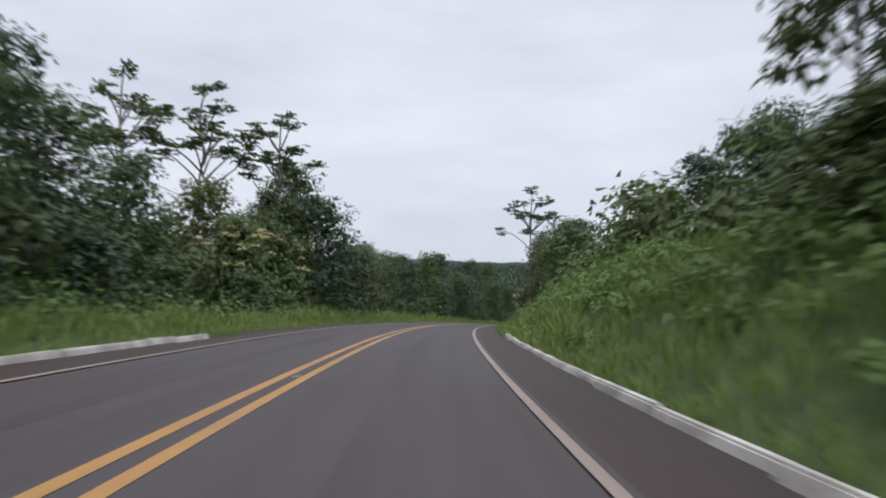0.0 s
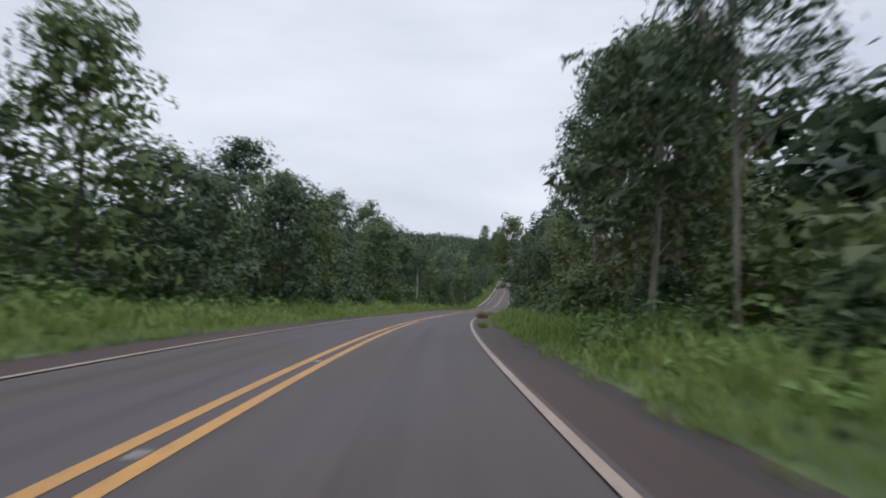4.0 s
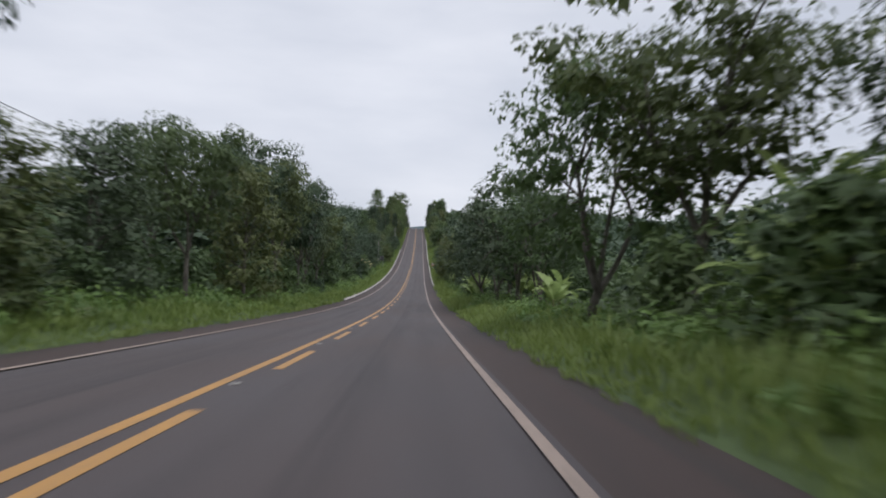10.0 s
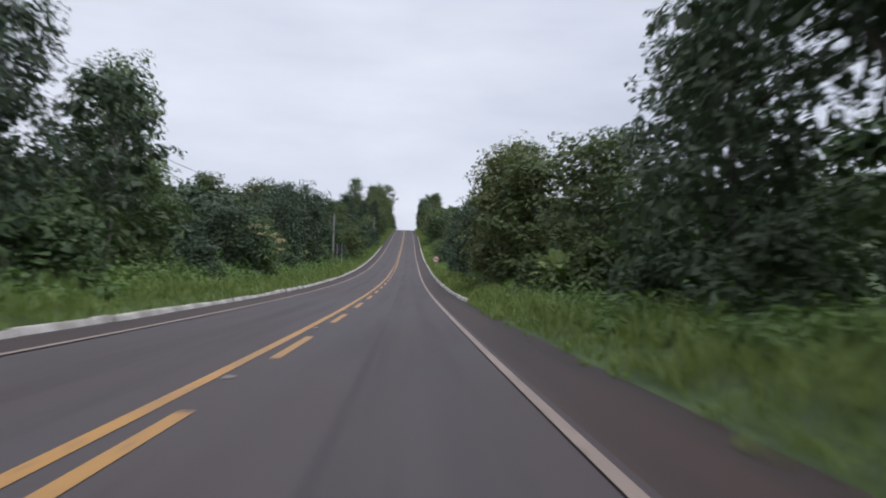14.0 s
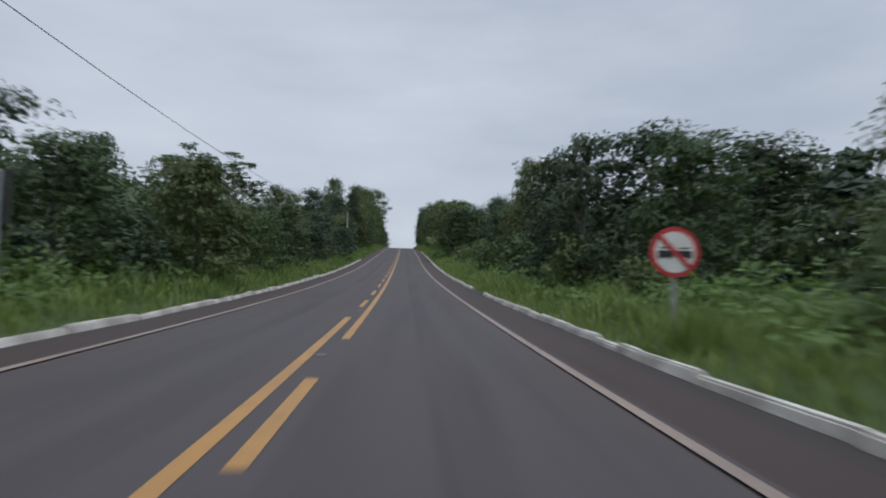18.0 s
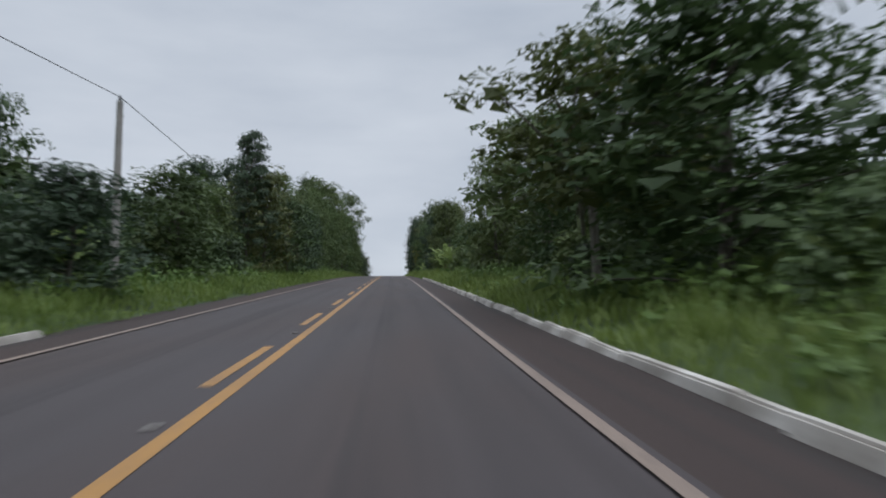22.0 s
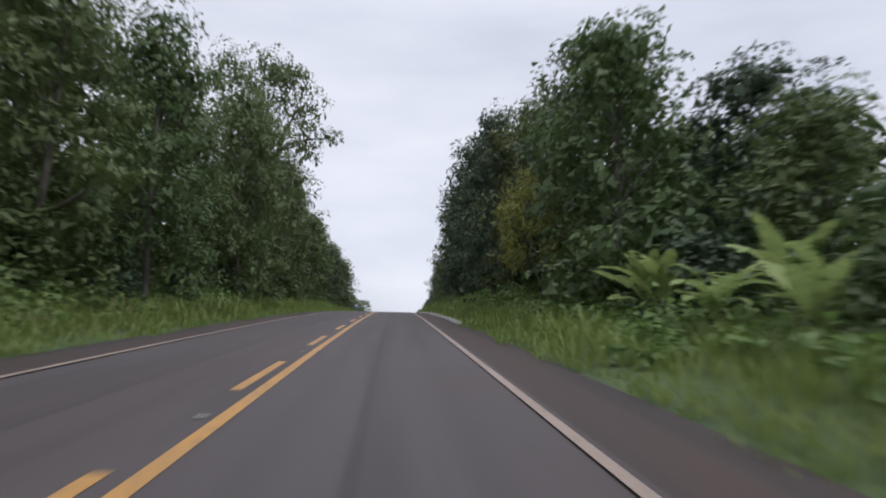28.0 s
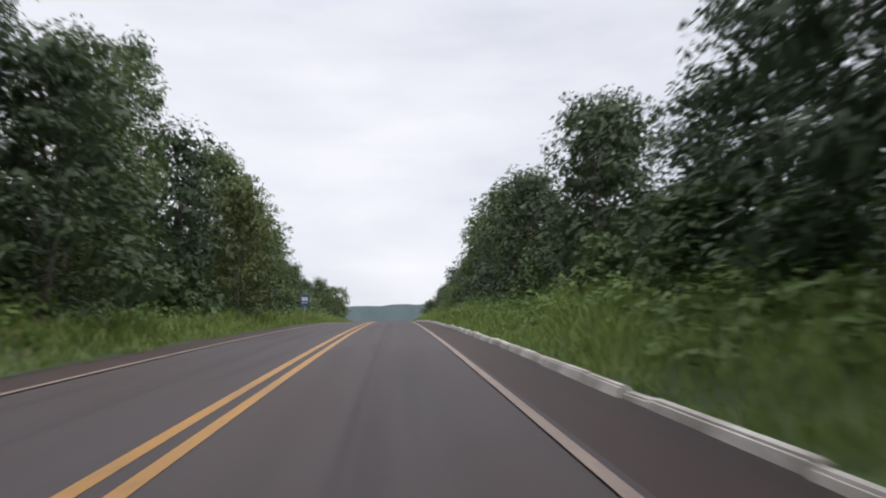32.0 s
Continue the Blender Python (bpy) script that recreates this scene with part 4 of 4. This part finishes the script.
        o = side * (inner + (outer - inner) * q)
        z = (0.28 + 0.75 * q) * r.uniform(0.6, 1.35)
        c = on_road(s, o, float(bank(s, o)) + z * 0.55)
        got.append(clump_leaves(c, (z * 1.15, z * 1.15, z * 0.8), 48, 0.26, 0.16, r))
    v, f = join(got)
    return tagged(new("weeds", mesh_of("weeds", v, f, M_WEED)), "leafy green weeds between the verge and the trees", "weeds", kind="stuff")


for s0 in range(0, 800, 80):
    weeds(-1, s0, s0 + 80, 6.6, 9.8)
    weeds(1, s0, s0 + 80, 5.9 if s0 < 70 else 6.1, 9.6)


# ---- grass ----
def grass_field(side, s0, s1, inner, outer, per_m2, tall, mat=None, label="tall lush green roadside grass"):
    r = np.random.default_rng(int(s0) + 100 + 7 * (side + 2))
    n = int((s1 - s0) * (outer - inner) * per_m2)
    s = r.uniform(s0, s1, n)
    o = side * (inner + (outer - inner) * r.uniform(0, 1, n) ** 1.3)
    wave = 0.72 + 0.26 * np.sin(s * 0.37 + np.sin(o * 1.3) * 2) * np.sin(s * 0.11 + 2) + 0.34 * np.sin(s * 1.9 + np.sin(s * 0.7) * 2) * np.sin(o * 2.1 + s * 0.23)
    near = 0.45 + 0.55 * ease(np.abs(o), inner, inner + 1.1)
    h = tall * wave * near * r.uniform(0.6, 1.25, n)
    base = on_road(s, o, bank(s, o) - 0.03)
    a = r.uniform(0, 6.28, n)
    lean = np.stack([np.cos(a), np.sin(a), np.zeros(n)], 1) * (h * r.uniform(0.2, 0.75, n))[:, None]
    wd = np.stack([-np.sin(a), np.cos(a), np.zeros(n)], 1) * (r.uniform(0.014, 0.032, n))[:, None]
    up = np.zeros((n, 3))
    up[:, 2] = h
    bend = base + lean * 0.3 + up * 0.55
    v = np.stack([base, bend - wd, bend + wd, base + lean + up * 0.92], 1).reshape(-1, 3)
    i = np.arange(n)[:, None] * 4
    f = np.concatenate([i + (0, 2, 1), i + (1, 2, 3)], 0)
    g = new("grass", mesh_of("grass", v, f, mat or M_GRASS))
    return tagged(g, label, "grass", kind="stuff")


for s0 in range(-10, 850, 86):
    grass_field(-1, s0, s0 + 86, 5.35, 10.5, 34, 0.85 if s0 < 290 else 0.95)
    grass_field(1, s0, s0 + 86, 5.35, 10.5 if s0 > 40 else 12.5, 38, 0.95)
for s0 in range(618, 810, 60):
    grass_field(-1, s0, s0 + 60, 5.9, 9.6, 13, 1.0, M_SEED, "tall grass with ripe brownish seed heads")


def edge_tufts(side, s0, s1):
    """Low grass that creeps over the outer edge of the shoulder in uneven clumps."""
    r = np.random.default_rng(int(s0) + 400 + side)
    m = int((s1 - s0) * 1.3)
    cs, co = r.uniform(s0, s1, m), 5.22 - 0.42 * r.uniform(0, 1, m) ** 2.2
    size = r.uniform(0.12, 0.4, m)
    n = 20
    s = np.repeat(cs, n) + r.normal(0, 1, m * n) * np.repeat(size, n) * 1.3
    o = side * (np.repeat(co, n) + np.abs(r.normal(0, 1, m * n)) * np.repeat(size, n) * 0.5)
    h = np.repeat(size, n) * r.uniform(0.4, 1.2, m * n)
    base = on_road(s, o, -0.07)
    a = r.uniform(0, 6.28, m * n)
    lean = np.stack([np.cos(a), np.sin(a), np.zeros(m * n)], 1) * (h * r.uniform(0.3, 0.9, m * n))[:, None]
    wd = np.stack([-np.sin(a), np.cos(a), np.zeros(m * n)], 1) * 0.016
    up = np.zeros((m * n, 3))
    up[:, 2] = h
    bend = base + lean * 0.3 + up * 0.55
    v = np.stack([base, bend - wd, bend + wd, base + lean + up * 0.92], 1).reshape(-1, 3)
    i = np.arange(m * n)[:, None] * 4
    f = np.concatenate([i + (0, 2, 1), i + (1, 2, 3)], 0)
    tagged(new("edge_grass", mesh_of("edge_grass", v, f, M_GRASS)), "low grass creeping over the edge of the shoulder", "grass", kind="stuff")


for side, s0, s1 in ((1, 33, 190), (1, 190, 352), (1, 559, 645), (-1, 21, 160), (-1, 160, 300), (-1, 500, 740)):
    edge_tufts(side, s0, s1)


# ---- kerbs ----
def kerb_stone(length):
    bm = bmesh.new()
    bmesh.ops.create_cube(bm, size=1.0)
    for v in bm.verts:
        v.co.x *= 0.15 if v.co.z > 0 else 0.27
        v.co.y *= length
        v.co.z = v.co.z * 0.32 - 0.02
    bmesh.ops.bevel(bm, geom=[e for e in bm.edges if e.verts[0].co.z > 0 and e.verts[1].co.z > 0], offset=0.03, segments=2, affect="EDGES")
    me = bpy.data.meshes.new("kerb_stone")
    bm.to_mesh(me)
    bm.free()
    me.materials.append(M_KERB)
    return me


STONES = {n: kerb_stone(n) for n in (0.9, 1.6, 2.4, 3.2)}


def kerb(side, s0, s1, off, label):
    base = tagged(new("kerb"), label, "kerb", kind="structure")
    s = s0
    while s < s1:
        n = pick.choice((0.9, 1.6, 2.4, 3.2, 3.2))
        m = s + n / 2
        o = off * side + pick.uniform(-0.05, 0.05)
        x, y, z = on_road(m, o, pick.uniform(-0.09, -0.02))
        st = part_of("kerb_stone", STONES[n], base)
        slope = float(np.interp(m, S_LINE, _grade))
        st.matrix_basis = Matrix.Translation((x, y, z)) @ Euler((math.atan(slope) + pick.uniform(-0.012, 0.012), pick.uniform(-0.12, 0.12), heading(m) + pick.uniform(-0.022, 0.022))).to_matrix().to_4x4()
        s += n + pick.uniform(0.01, 0.08)


kerb(1, -6, 33, 5.2, "whitewashed concrete kerb half hidden by grass")
kerb(-1, -6, 18.2, 5.2, "whitewashed concrete kerb half hidden by grass")
kerb(-1, 19, 20, 5.0, "short whitewashed concrete kerb")
kerb(-1, 300.4, 499, 5.1, "whitewashed concrete kerb with worn paint")
kerb(1, 352, 434.5, 5.2, "whitewashed concrete kerb with worn paint")
kerb(1, 440, 558.7, 5.15, "whitewashed concrete kerb with worn paint")
kerb(1, 644.5, 830, 5.15, "whitewashed concrete kerb below the grassy bank")


# ---- banana plants ----
def banana_leaf(r, length, steep, bend):
    """A long blade on a short stalk, folded along its midrib and torn by the wind into strips."""
    n = 15
    k = np.linspace(0, 1, n)
    ang = np.radians(steep) - np.radians(bend) * k ** 1.6
    step = length / (n - 1)
    x = np.concatenate([[0], np.cumsum(np.cos(ang[:-1]) * step)])
    z = np.concatenate([[0], np.cumsum(np.sin(ang[:-1]) * step)])
    body = np.clip((k - 0.14) / 0.86, 0, 1)
    half = 0.015 + 0.27 * np.sin(np.pi * body ** 0.85) ** 0.5
    mid = np.stack([x, np.zeros(n), z], 1)
    verts, faces = [], []
    for side in (-1, 1):
        sag = 0.0
        for i in range(n - 1):
            if r.uniform() < 0.35:
                sag = r.uniform(-0.05, 0.16)
            a, b = mid[i], mid[i + 1]
            tear = r.uniform(0.82, 1.06)
            out = []
            for q, p in ((i, a), (i + 1, b)):
                w = half[q] * tear
                up = w * (0.32 - sag * 3)
                out.append(p + np.array((-math.sin(ang[q]) * up + 0.12 * w, side * w, math.cos(ang[q]) * up)))
            if r.uniform() < 0.3:
                out[1] = out[1] * 0.8 + out[0] * 0.2
            m = len(verts)
            verts += [a, b, out[1], out[0]]
            faces.append((m, m + 1, m + 2, m + 3) if side > 0 else (m + 3, m + 2, m + 1, m))
    return np.array(verts), np.array(faces)


def build_banana(seed):
    r = np.random.default_rng(seed)
    ob = tagged(new("banana_plant"), "banana plant with long upright torn green leaves", "banana plant", "banana plants by the road")
    v, f = tube([(0, 0, -0.3), (0.03, 0, 0.4), (0.05, 0.03, 0.9), (0.05, 0.04, 1.4)], (0.13, 0.12, 0.09, 0.05), 8)
    part_of("stem", mesh_of("stem", v, f, M_STEM, True), ob)
    for k in range(12):
        v, f = banana_leaf(r, r.uniform(1.5, 2.7), r.uniform(30, 88), r.uniform(35, 120))
        leaf = part_of("leaf", mesh_of("leaf", v, f, M_BANANA, True), ob)
        leaf.matrix_basis = pose(0.05, 0.04, r.uniform(0.8, 1.3), r.uniform(-12, 12), r.uniform(-6, 6), k * 137.5)
    return ob


BANANAS = ((263.6, 9.2, 0.75), (265.6, 10.0, 0.9), (283.0, 12.6, 1.0), (287.5, 12.2, 1.1), (291.5, 11.8, 1.0), (241.4, 9.8, 1.2), (244.0, 10.3, 1.0), (298.4, 8.5, 0.9), (301.0, 8.8, 1.1), (303.1, 8.3, 0.8), (305.3, 9.0, 1.0), (307.4, 9.6, 1.0), (309.6, 9.4, 1.0),
           (344.8, 8.5, 0.9), (346.5, 8.5, 0.8), (477.2, 8.8, 0.6), (482.3, 9.4, 0.75), (487.3, 9.2, 0.7), (490.3, 10.1, 0.65), (493.4, 9.2, 0.5), (496.9, 9.4, 0.6),
           (500.4, 9.8, 0.55), (500.4, -9.9, 0.7), (504.5, -10.4, 0.8), (509.5, -9.9, 0.7), (512.5, -10.3, 0.85), (556.6, 8.8, 0.8), (558.6, 8.5, 0.9), (561.1, 8.3, 1.15),
           (563.6, 8.8, 1.0), (566.6, 8.6, 1.2), (568.6, 8.3, 1.3), (571.6, 8.6, 1.2), (574.5, 8.4, 1.1), (620.8, 8.6, 0.7), (622.8, 9.4, 0.8), (625.3, 9.0, 0.72),
           (627.8, 8.8, 0.85), (630.3, 9.4, 0.8))
firsts, starts = [build_banana(3), build_banana(8), build_banana(21)], [None, None, None]
for k, (s, off, size) in enumerate(BANANAS):
    x, y, z = on_road(s, off, float(bank(s, off)))
    m = Matrix.Translation((x, y, z)) @ Matrix.Rotation(k * 1.7, 4, "Z") @ Matrix.Scale(size, 4)
    if starts[k % 3] is None:
        starts[k % 3] = m
    else:
        copy_thing(firsts[k % 3], m)
for ob, m in zip(firsts, starts):
    ob.matrix_basis = m


# ---- power line ----
def box(bm, size, at):
    g = bmesh.ops.create_cube(bm, size=1.0)
    bmesh.ops.scale(bm, vec=size, verts=g["verts"])
    bmesh.ops.translate(bm, vec=at, verts=g["verts"])


def cyl(bm, r0, r1, depth, at, seg=12, turn=None):
    g = bmesh.ops.create_cone(bm, cap_ends=True, segments=seg, radius1=r0, radius2=r1, depth=depth)
    if turn:
        bmesh.ops.rotate(bm, verts=g["verts"], matrix=turn)
    bmesh.ops.translate(bm, vec=at, verts=g["verts"])


def bm_mesh(name, bm, mat):
    me = bpy.data.meshes.new(name)
    bm.to_mesh(me)
    bm.free()
    me.materials.append(mat)
    return me


def build_pole():
    ob = tagged(new("utility_pole"), "weathered square concrete utility pole in the grass", "utility pole", "poles of the power line")
    bm = bmesh.new()
    cyl(bm, 0.18, 0.12, 7.7, (0, 0, 3.45), 4)
    bmesh.ops.bevel(bm, geom=list(bm.edges), offset=0.012, segments=1, affect="EDGES")
    part_of("shaft", bm_mesh("shaft", bm, M_POLE), ob)
    bm = bmesh.new()
    cyl(bm, 0.05, 0.03, 0.22, (0, 0, 7.4), 10)
    cyl(bm, 0.07, 0.07, 0.05, (0, 0, 7.37), 10)
    part_of("insulator", bm_mesh("insulator", bm, M_SIGN_BLACK), ob)
    bm = bmesh.new()
    box(bm, (0.08, 0.3, 0.06), (0, 0.16, 6.8))
    part_of("bracket", bm_mesh("bracket", bm, M_STEEL), ob)
    return ob


POLES = ((-17, -12.0), (95, -14.0), (212.7, -10.0), (327, -12.0), (417, -9.0), (511.6, -8.1), (621, -12.5), (731, -12.5), (838, -11.0))
pole = build_pole()
tops = []
for k, (s, off) in enumerate(POLES):
    x, y, z = on_road(s, off, float(bank(s, off)))
    m = Matrix.Translation((x, y, z)) @ Matrix.Rotation(heading(s), 4, "Z")
    if k == 0:
        pole_at = m
    else:
        copy_thing(pole, m)
    tops.append(Vector((x, y, z + 7.45)))
pole.matrix_basis = pole_at
line_wire = tagged(new("power_line"), "thin dark overhead wire sagging between the poles", "wire")
for a, b in zip(tops[:-1], tops[1:]):
    pts = [a.lerp(b, t) - Vector((0, 0, 1.6 * 4 * t * (1 - t))) for t in np.linspace(0, 1, 13)]
    v, f = tube(np.array([tuple(p) for p in pts]), [0.016] * 13, 5)
    part_of("wire", mesh_of("wire", v, f, M_WIRE, True), line_wire)


def build_arm_pole():
    ob = tagged(new("utility_pole"), "tall distant power pole with a double cross-arm", "utility pole", "cross-arm poles behind the trees")
    bm = bmesh.new()
    cyl(bm, 0.2, 0.13, 15.0, (0, 0, 7.3), 10)
    part_of("shaft", bm_mesh("shaft", bm, M_POLE), ob)
    for z in (13.4, 14.3):
        bm = bmesh.new()
        box(bm, (3.4, 0.14, 0.14), (0, 0.14, z))
        arm = part_of("cross_arm", bm_mesh("cross_arm", bm, M_PLYWOOD), ob)
        for x in (-1.6, -0.9, 0.9, 1.6):
            bm = bmesh.new()
            cyl(bm, 0.07, 0.05, 0.3, (x, 0.14, z + 0.2), 8)
            part_of("insulator", bm_mesh("insulator", bm, M_SIGN_BLACK), arm)
    return ob


ARM_POLES = ((562.6, -43.4, 2.3), (598.5, -56.1, 0.4))
arm_pole = build_arm_pole()
for k, (s, off, drop) in enumerate(ARM_POLES):
    m = Matrix.Translation(on_road(s, off, float(bank(s, off)) - drop)) @ Matrix.Rotation(heading(s) + 0.5, 4, "Z")
    if k == 0:
        arm_at = m
    else:
        copy_thing(arm_pole, m)
arm_pole.matrix_basis = arm_at


# ---- traffic signs ----
def stand_at(ob, s, off, turn=0.0, size=1.0):
    x, y, z = on_road(s, off, float(bank(s, off)))
    ob.matrix_basis = Matrix.Translation((x, y, z)) @ Matrix.Rotation(heading(s) + turn, 4, "Z") @ Matrix.Scale(size, 4)


FLAT = Matrix.Rotation(radians(90), 3, "X")


def no_overtaking_sign():
    ob = tagged(new("traffic_sign"), "round red-rimmed no-overtaking sign above the grass", "traffic sign")
    bm = bmesh.new()
    cyl(bm, 0.035, 0.035, 2.1, (0, 0.04, 0.85), 10)
    part_of("post", bm_mesh("post", bm, M_STEEL), ob)
    bm = bmesh.new()
    cyl(bm, 0.40, 0.40, 0.012, (0, 0, 1.62), 40, FLAT)
    disc = part_of("disc", bm_mesh("disc", bm, M_SIGN_RED), ob)
    bm = bmesh.new()
    cyl(bm, 0.325, 0.325, 0.008, (0, -0.008, 1.62), 40, FLAT)
    part_of("face", bm_mesh("face", bm, M_SIGN_WHITE), disc)
    for sx in (-1, 1):
        bm = bmesh.new()
        box(bm, (0.245, 0.006, 0.105), (sx * 0.15, -0.016, 1.59))
        box(bm, (0.17, 0.006, 0.018), (sx * 0.15, -0.016, 1.685))
        box(bm, (0.035, 0.006, 0.05), (sx * 0.16 - 0.06, -0.016, 1.535))
        box(bm, (0.035, 0.006, 0.05), (sx * 0.16 + 0.06, -0.016, 1.535))
        part_of("car_symbol", bm_mesh("car_symbol", bm, M_SIGN_BLACK), disc)
    bm = bmesh.new()
    box(bm, (0.075, 0.006, 0.70), (0, -0.022, 0))
    bmesh.ops.rotate(bm, verts=bm.verts, matrix=Matrix.Rotation(radians(-45), 3, "Y"))
    bmesh.ops.translate(bm, vec=(0, 0, 1.62), verts=bm.verts)
    part_of("slash", bm_mesh("slash", bm, M_SIGN_RED), disc)
    return ob


sign = no_overtaking_sign()
stand_at(sign, 412.7, 5.9, 0.0, 1.1)
sign.location.z -= 0.06


def board_sign(label, plate, w, h, middle, face_away):
    ob = tagged(new("road_sign"), label, "road sign")
    for sx in (-1, 1) if w > 1 else (0,):
        bm = bmesh.new()
        box(bm, (0.07, 0.07, middle + h / 2 + 0.3), (sx * w * 0.3, 0.06 if not face_away else -0.06, (middle + h / 2 - 0.3) / 2))
        part_of("post", bm_mesh("post", bm, M_STEEL), ob)
    bm = bmesh.new()
    box(bm, (w, 0.02, h), (0, 0, middle))
    part_of("panel", bm_mesh("panel", bm, plate), ob)
    return ob


stand_at(board_sign("back of a dark road sign on a pale post", M_PLYWOOD, 1.15, 1.2, 2.5, True), 416.6, -8.0)
blue = board_sign("small blue roadside information sign", M_SIGN_BLUE, 0.85, 1.1, 2.1, False)
bm = bmesh.new()
box(bm, (0.6, 0.006, 0.35), (0, -0.016, 2.25))
box(bm, (0.6, 0.006, 0.07), (0, -0.016, 1.85))
part_of("symbol", bm_mesh("symbol", bm, M_SIGN_WHITE), blue)
stand_at(blue, 762, -7.2)


# ---- small things on the shoulder ----
def tuft(label, s, off, n, tall, spread, mat):
    r = np.random.default_rng(int(s * 3))
    a = r.uniform(0, 6.28, n)
    root = np.stack([np.cos(a), np.sin(a), np.zeros(n)], 1) * (spread * 0.5 * r.uniform(0, 1, n) ** 0.7)[:, None]
    h = tall * r.uniform(0.5, 1.1, n)
    tip = root * 2.2 + np.stack([r.normal(0, 0.08, n), r.normal(0, 0.08, n), h], 1)
    wd = np.stack([-np.sin(a), np.cos(a), np.zeros(n)], 1) * 0.012
    v = np.stack([root - wd, root + wd, (root + tip) / 2 + wd, (root + tip) / 2 - wd, tip], 1).reshape(-1, 3)
    i = np.arange(n)[:, None] * 5
    f = np.concatenate([i + (0, 1, 2), i + (0, 2, 3), i + (3, 2, 4)], 0)
    ob = tagged(new("grass_tuft", mesh_of("grass_tuft", v, f, mat)), label, "grass tuft")
    x, y, z = on_road(s, off, -0.03)
    ob.matrix_basis = Matrix.Translation((x, y, z))


tuft("pale dry grass tuft on the road shoulder", 160.0, 4.15, 700, 0.75, 0.9, M_DRY)
tuft("pale dry grass tuft on the road shoulder", 193.8, 3.95, 260, 0.4, 0.55, M_DRY)
tuft("low green grass tuft on the road shoulder", 190.6, 4.3, 200, 0.22, 0.5, M_GRASS)
tuft("low grey-green grass tuft on the road shoulder", 129.8, 4.2, 220, 0.32, 0.45, M_GRASS)
tuft("low green grass tuft in washed-out sand", 167.6, 4.35, 160, 0.2, 0.7, M_GRASS)


def sand_patch(label, s, off, length, width):
    """Washed-out soil, a thin uneven fan."""
    r = np.random.default_rng(int(s))
    n, rings = 26, 4
    a = np.linspace(0, 6.283, n, endpoint=False)
    edge = 1 + 0.22 * np.sin(a * 2 + r.uniform(0, 6)) + 0.15 * np.sin(a * 5 + r.uniform(0, 6)) + r.normal(0, 0.06, n)
    v = [on_road(s, off, -0.018)]
    for k in range(1, rings + 1):
        q = k / rings
        up = -0.034 + 0.016 * (1 - q ** 2) - (0.03 if k == rings else 0) + r.uniform(0, 0.004, n)
        v.extend(on_road(s + np.sin(a) * edge * q * length / 2, off + np.cos(a) * edge * q * width / 2, up))
    f = [(0, 1 + j, 1 + (j + 1) % n) for j in range(n)]
    for k in range(rings - 1):
        for j in range(n):
            p, q = 1 + k * n + j, 1 + k * n + (j + 1) % n
            f += [(p, p + n, q + n), (p, q + n, q)]
    tagged(new("sand_patch", mesh_of("sand_patch", np.array(v), f, M_SAND, True)), label, "sand", kind="stuff")


sand_patch("reddish sand washed over the shoulder", 168.6, 4.45, 5.0, 1.3)
sand_patch("reddish sand washed over the shoulder", 657.4, 4.25, 3.0, 0.8)


def tyre_scrap(s, off):
    """A torn strip of tread, curled up at one end."""
    bm = bmesh.new()
    rows = []
    for k in range(9):
        q = k / 8
        y, z = 0.62 * q - 0.3, 0.008 + 0.16 * max(0.0, q - 0.45) ** 1.5
        w = 0.09 + 0.03 * math.sin(k * 2.1)
        rows.append([bm.verts.new((x, y + 0.03 * math.sin(k * 3 + x * 20), z + t)) for x, t in ((-w, 0), (w, 0), (w, 0.03), (-w, 0.03))])
    for a, b in zip(rows, rows[1:]):
        for j in range(4):
            bm.faces.new((a[j], a[(j + 1) % 4], b[(j + 1) % 4], b[j]))
    bm.faces.new(rows[0][::-1])
    bm.faces.new(rows[-1])
    ob = tagged(new("tyre_scrap", bm_mesh("tyre_scrap", bm, M_SIGN_BLACK)), "torn black strip of tyre lying on the shoulder", "tyre scrap")
    stand_at(ob, s, off, 0.9)


tyre_scrap(181.3, 4.25)
tuft("tall rank grass tuft round the foot of a sign", 412.2, 6.0, 240, 0.95, 0.8, M_GRASS)
# raised studs beside the middle line, one in each gap
STUD = bmesh.new()
box(STUD, (0.14, 0.10, 0.014), (0, 0, 0.008))
bmesh.ops.bevel(STUD, geom=list(STUD.edges), offset=0.006, segments=1, affect="EDGES")
STUD = bm_mesh("road_stud", STUD, M_POLE)
for k in range(88):
    s = (3.4 if k < 53 else 5.5) + PACE * k
    st = part_of("road_stud", STUD, road)
    st.location = on_road(s, 0.03 if k < 53 else -0.04, 0.004)

# ---- distance ----
hs = np.linspace(-2600, 2600, 120)
ridge = 38 + 5 * np.sin(hs * 0.0021 + 0.6) + 2.5 * np.sin(hs * 0.011) + 1.6 * np.sin(hs * 0.043) + 1.0 * np.sin(hs * 0.09 + 1)
lo, hi = on_road(np.full(120, 3100.0), hs, 0.0), on_road(np.full(120, 3100.0), hs, 0.0)
lo[:, 2], hi[:, 2] = -90.0, ridge
# flat ridge sheet, its aerial haze painted in by M_HILL
backdrop = new("backdrop", mesh_of("backdrop", np.concatenate([lo, hi]), np.array([(i, i + 1, 120 + i + 1, 120 + i) for i in range(119)]), M_HILL, True))
tagged(backdrop, "hazy blue-green wooded ridge on the horizon", "backdrop", kind="structure")
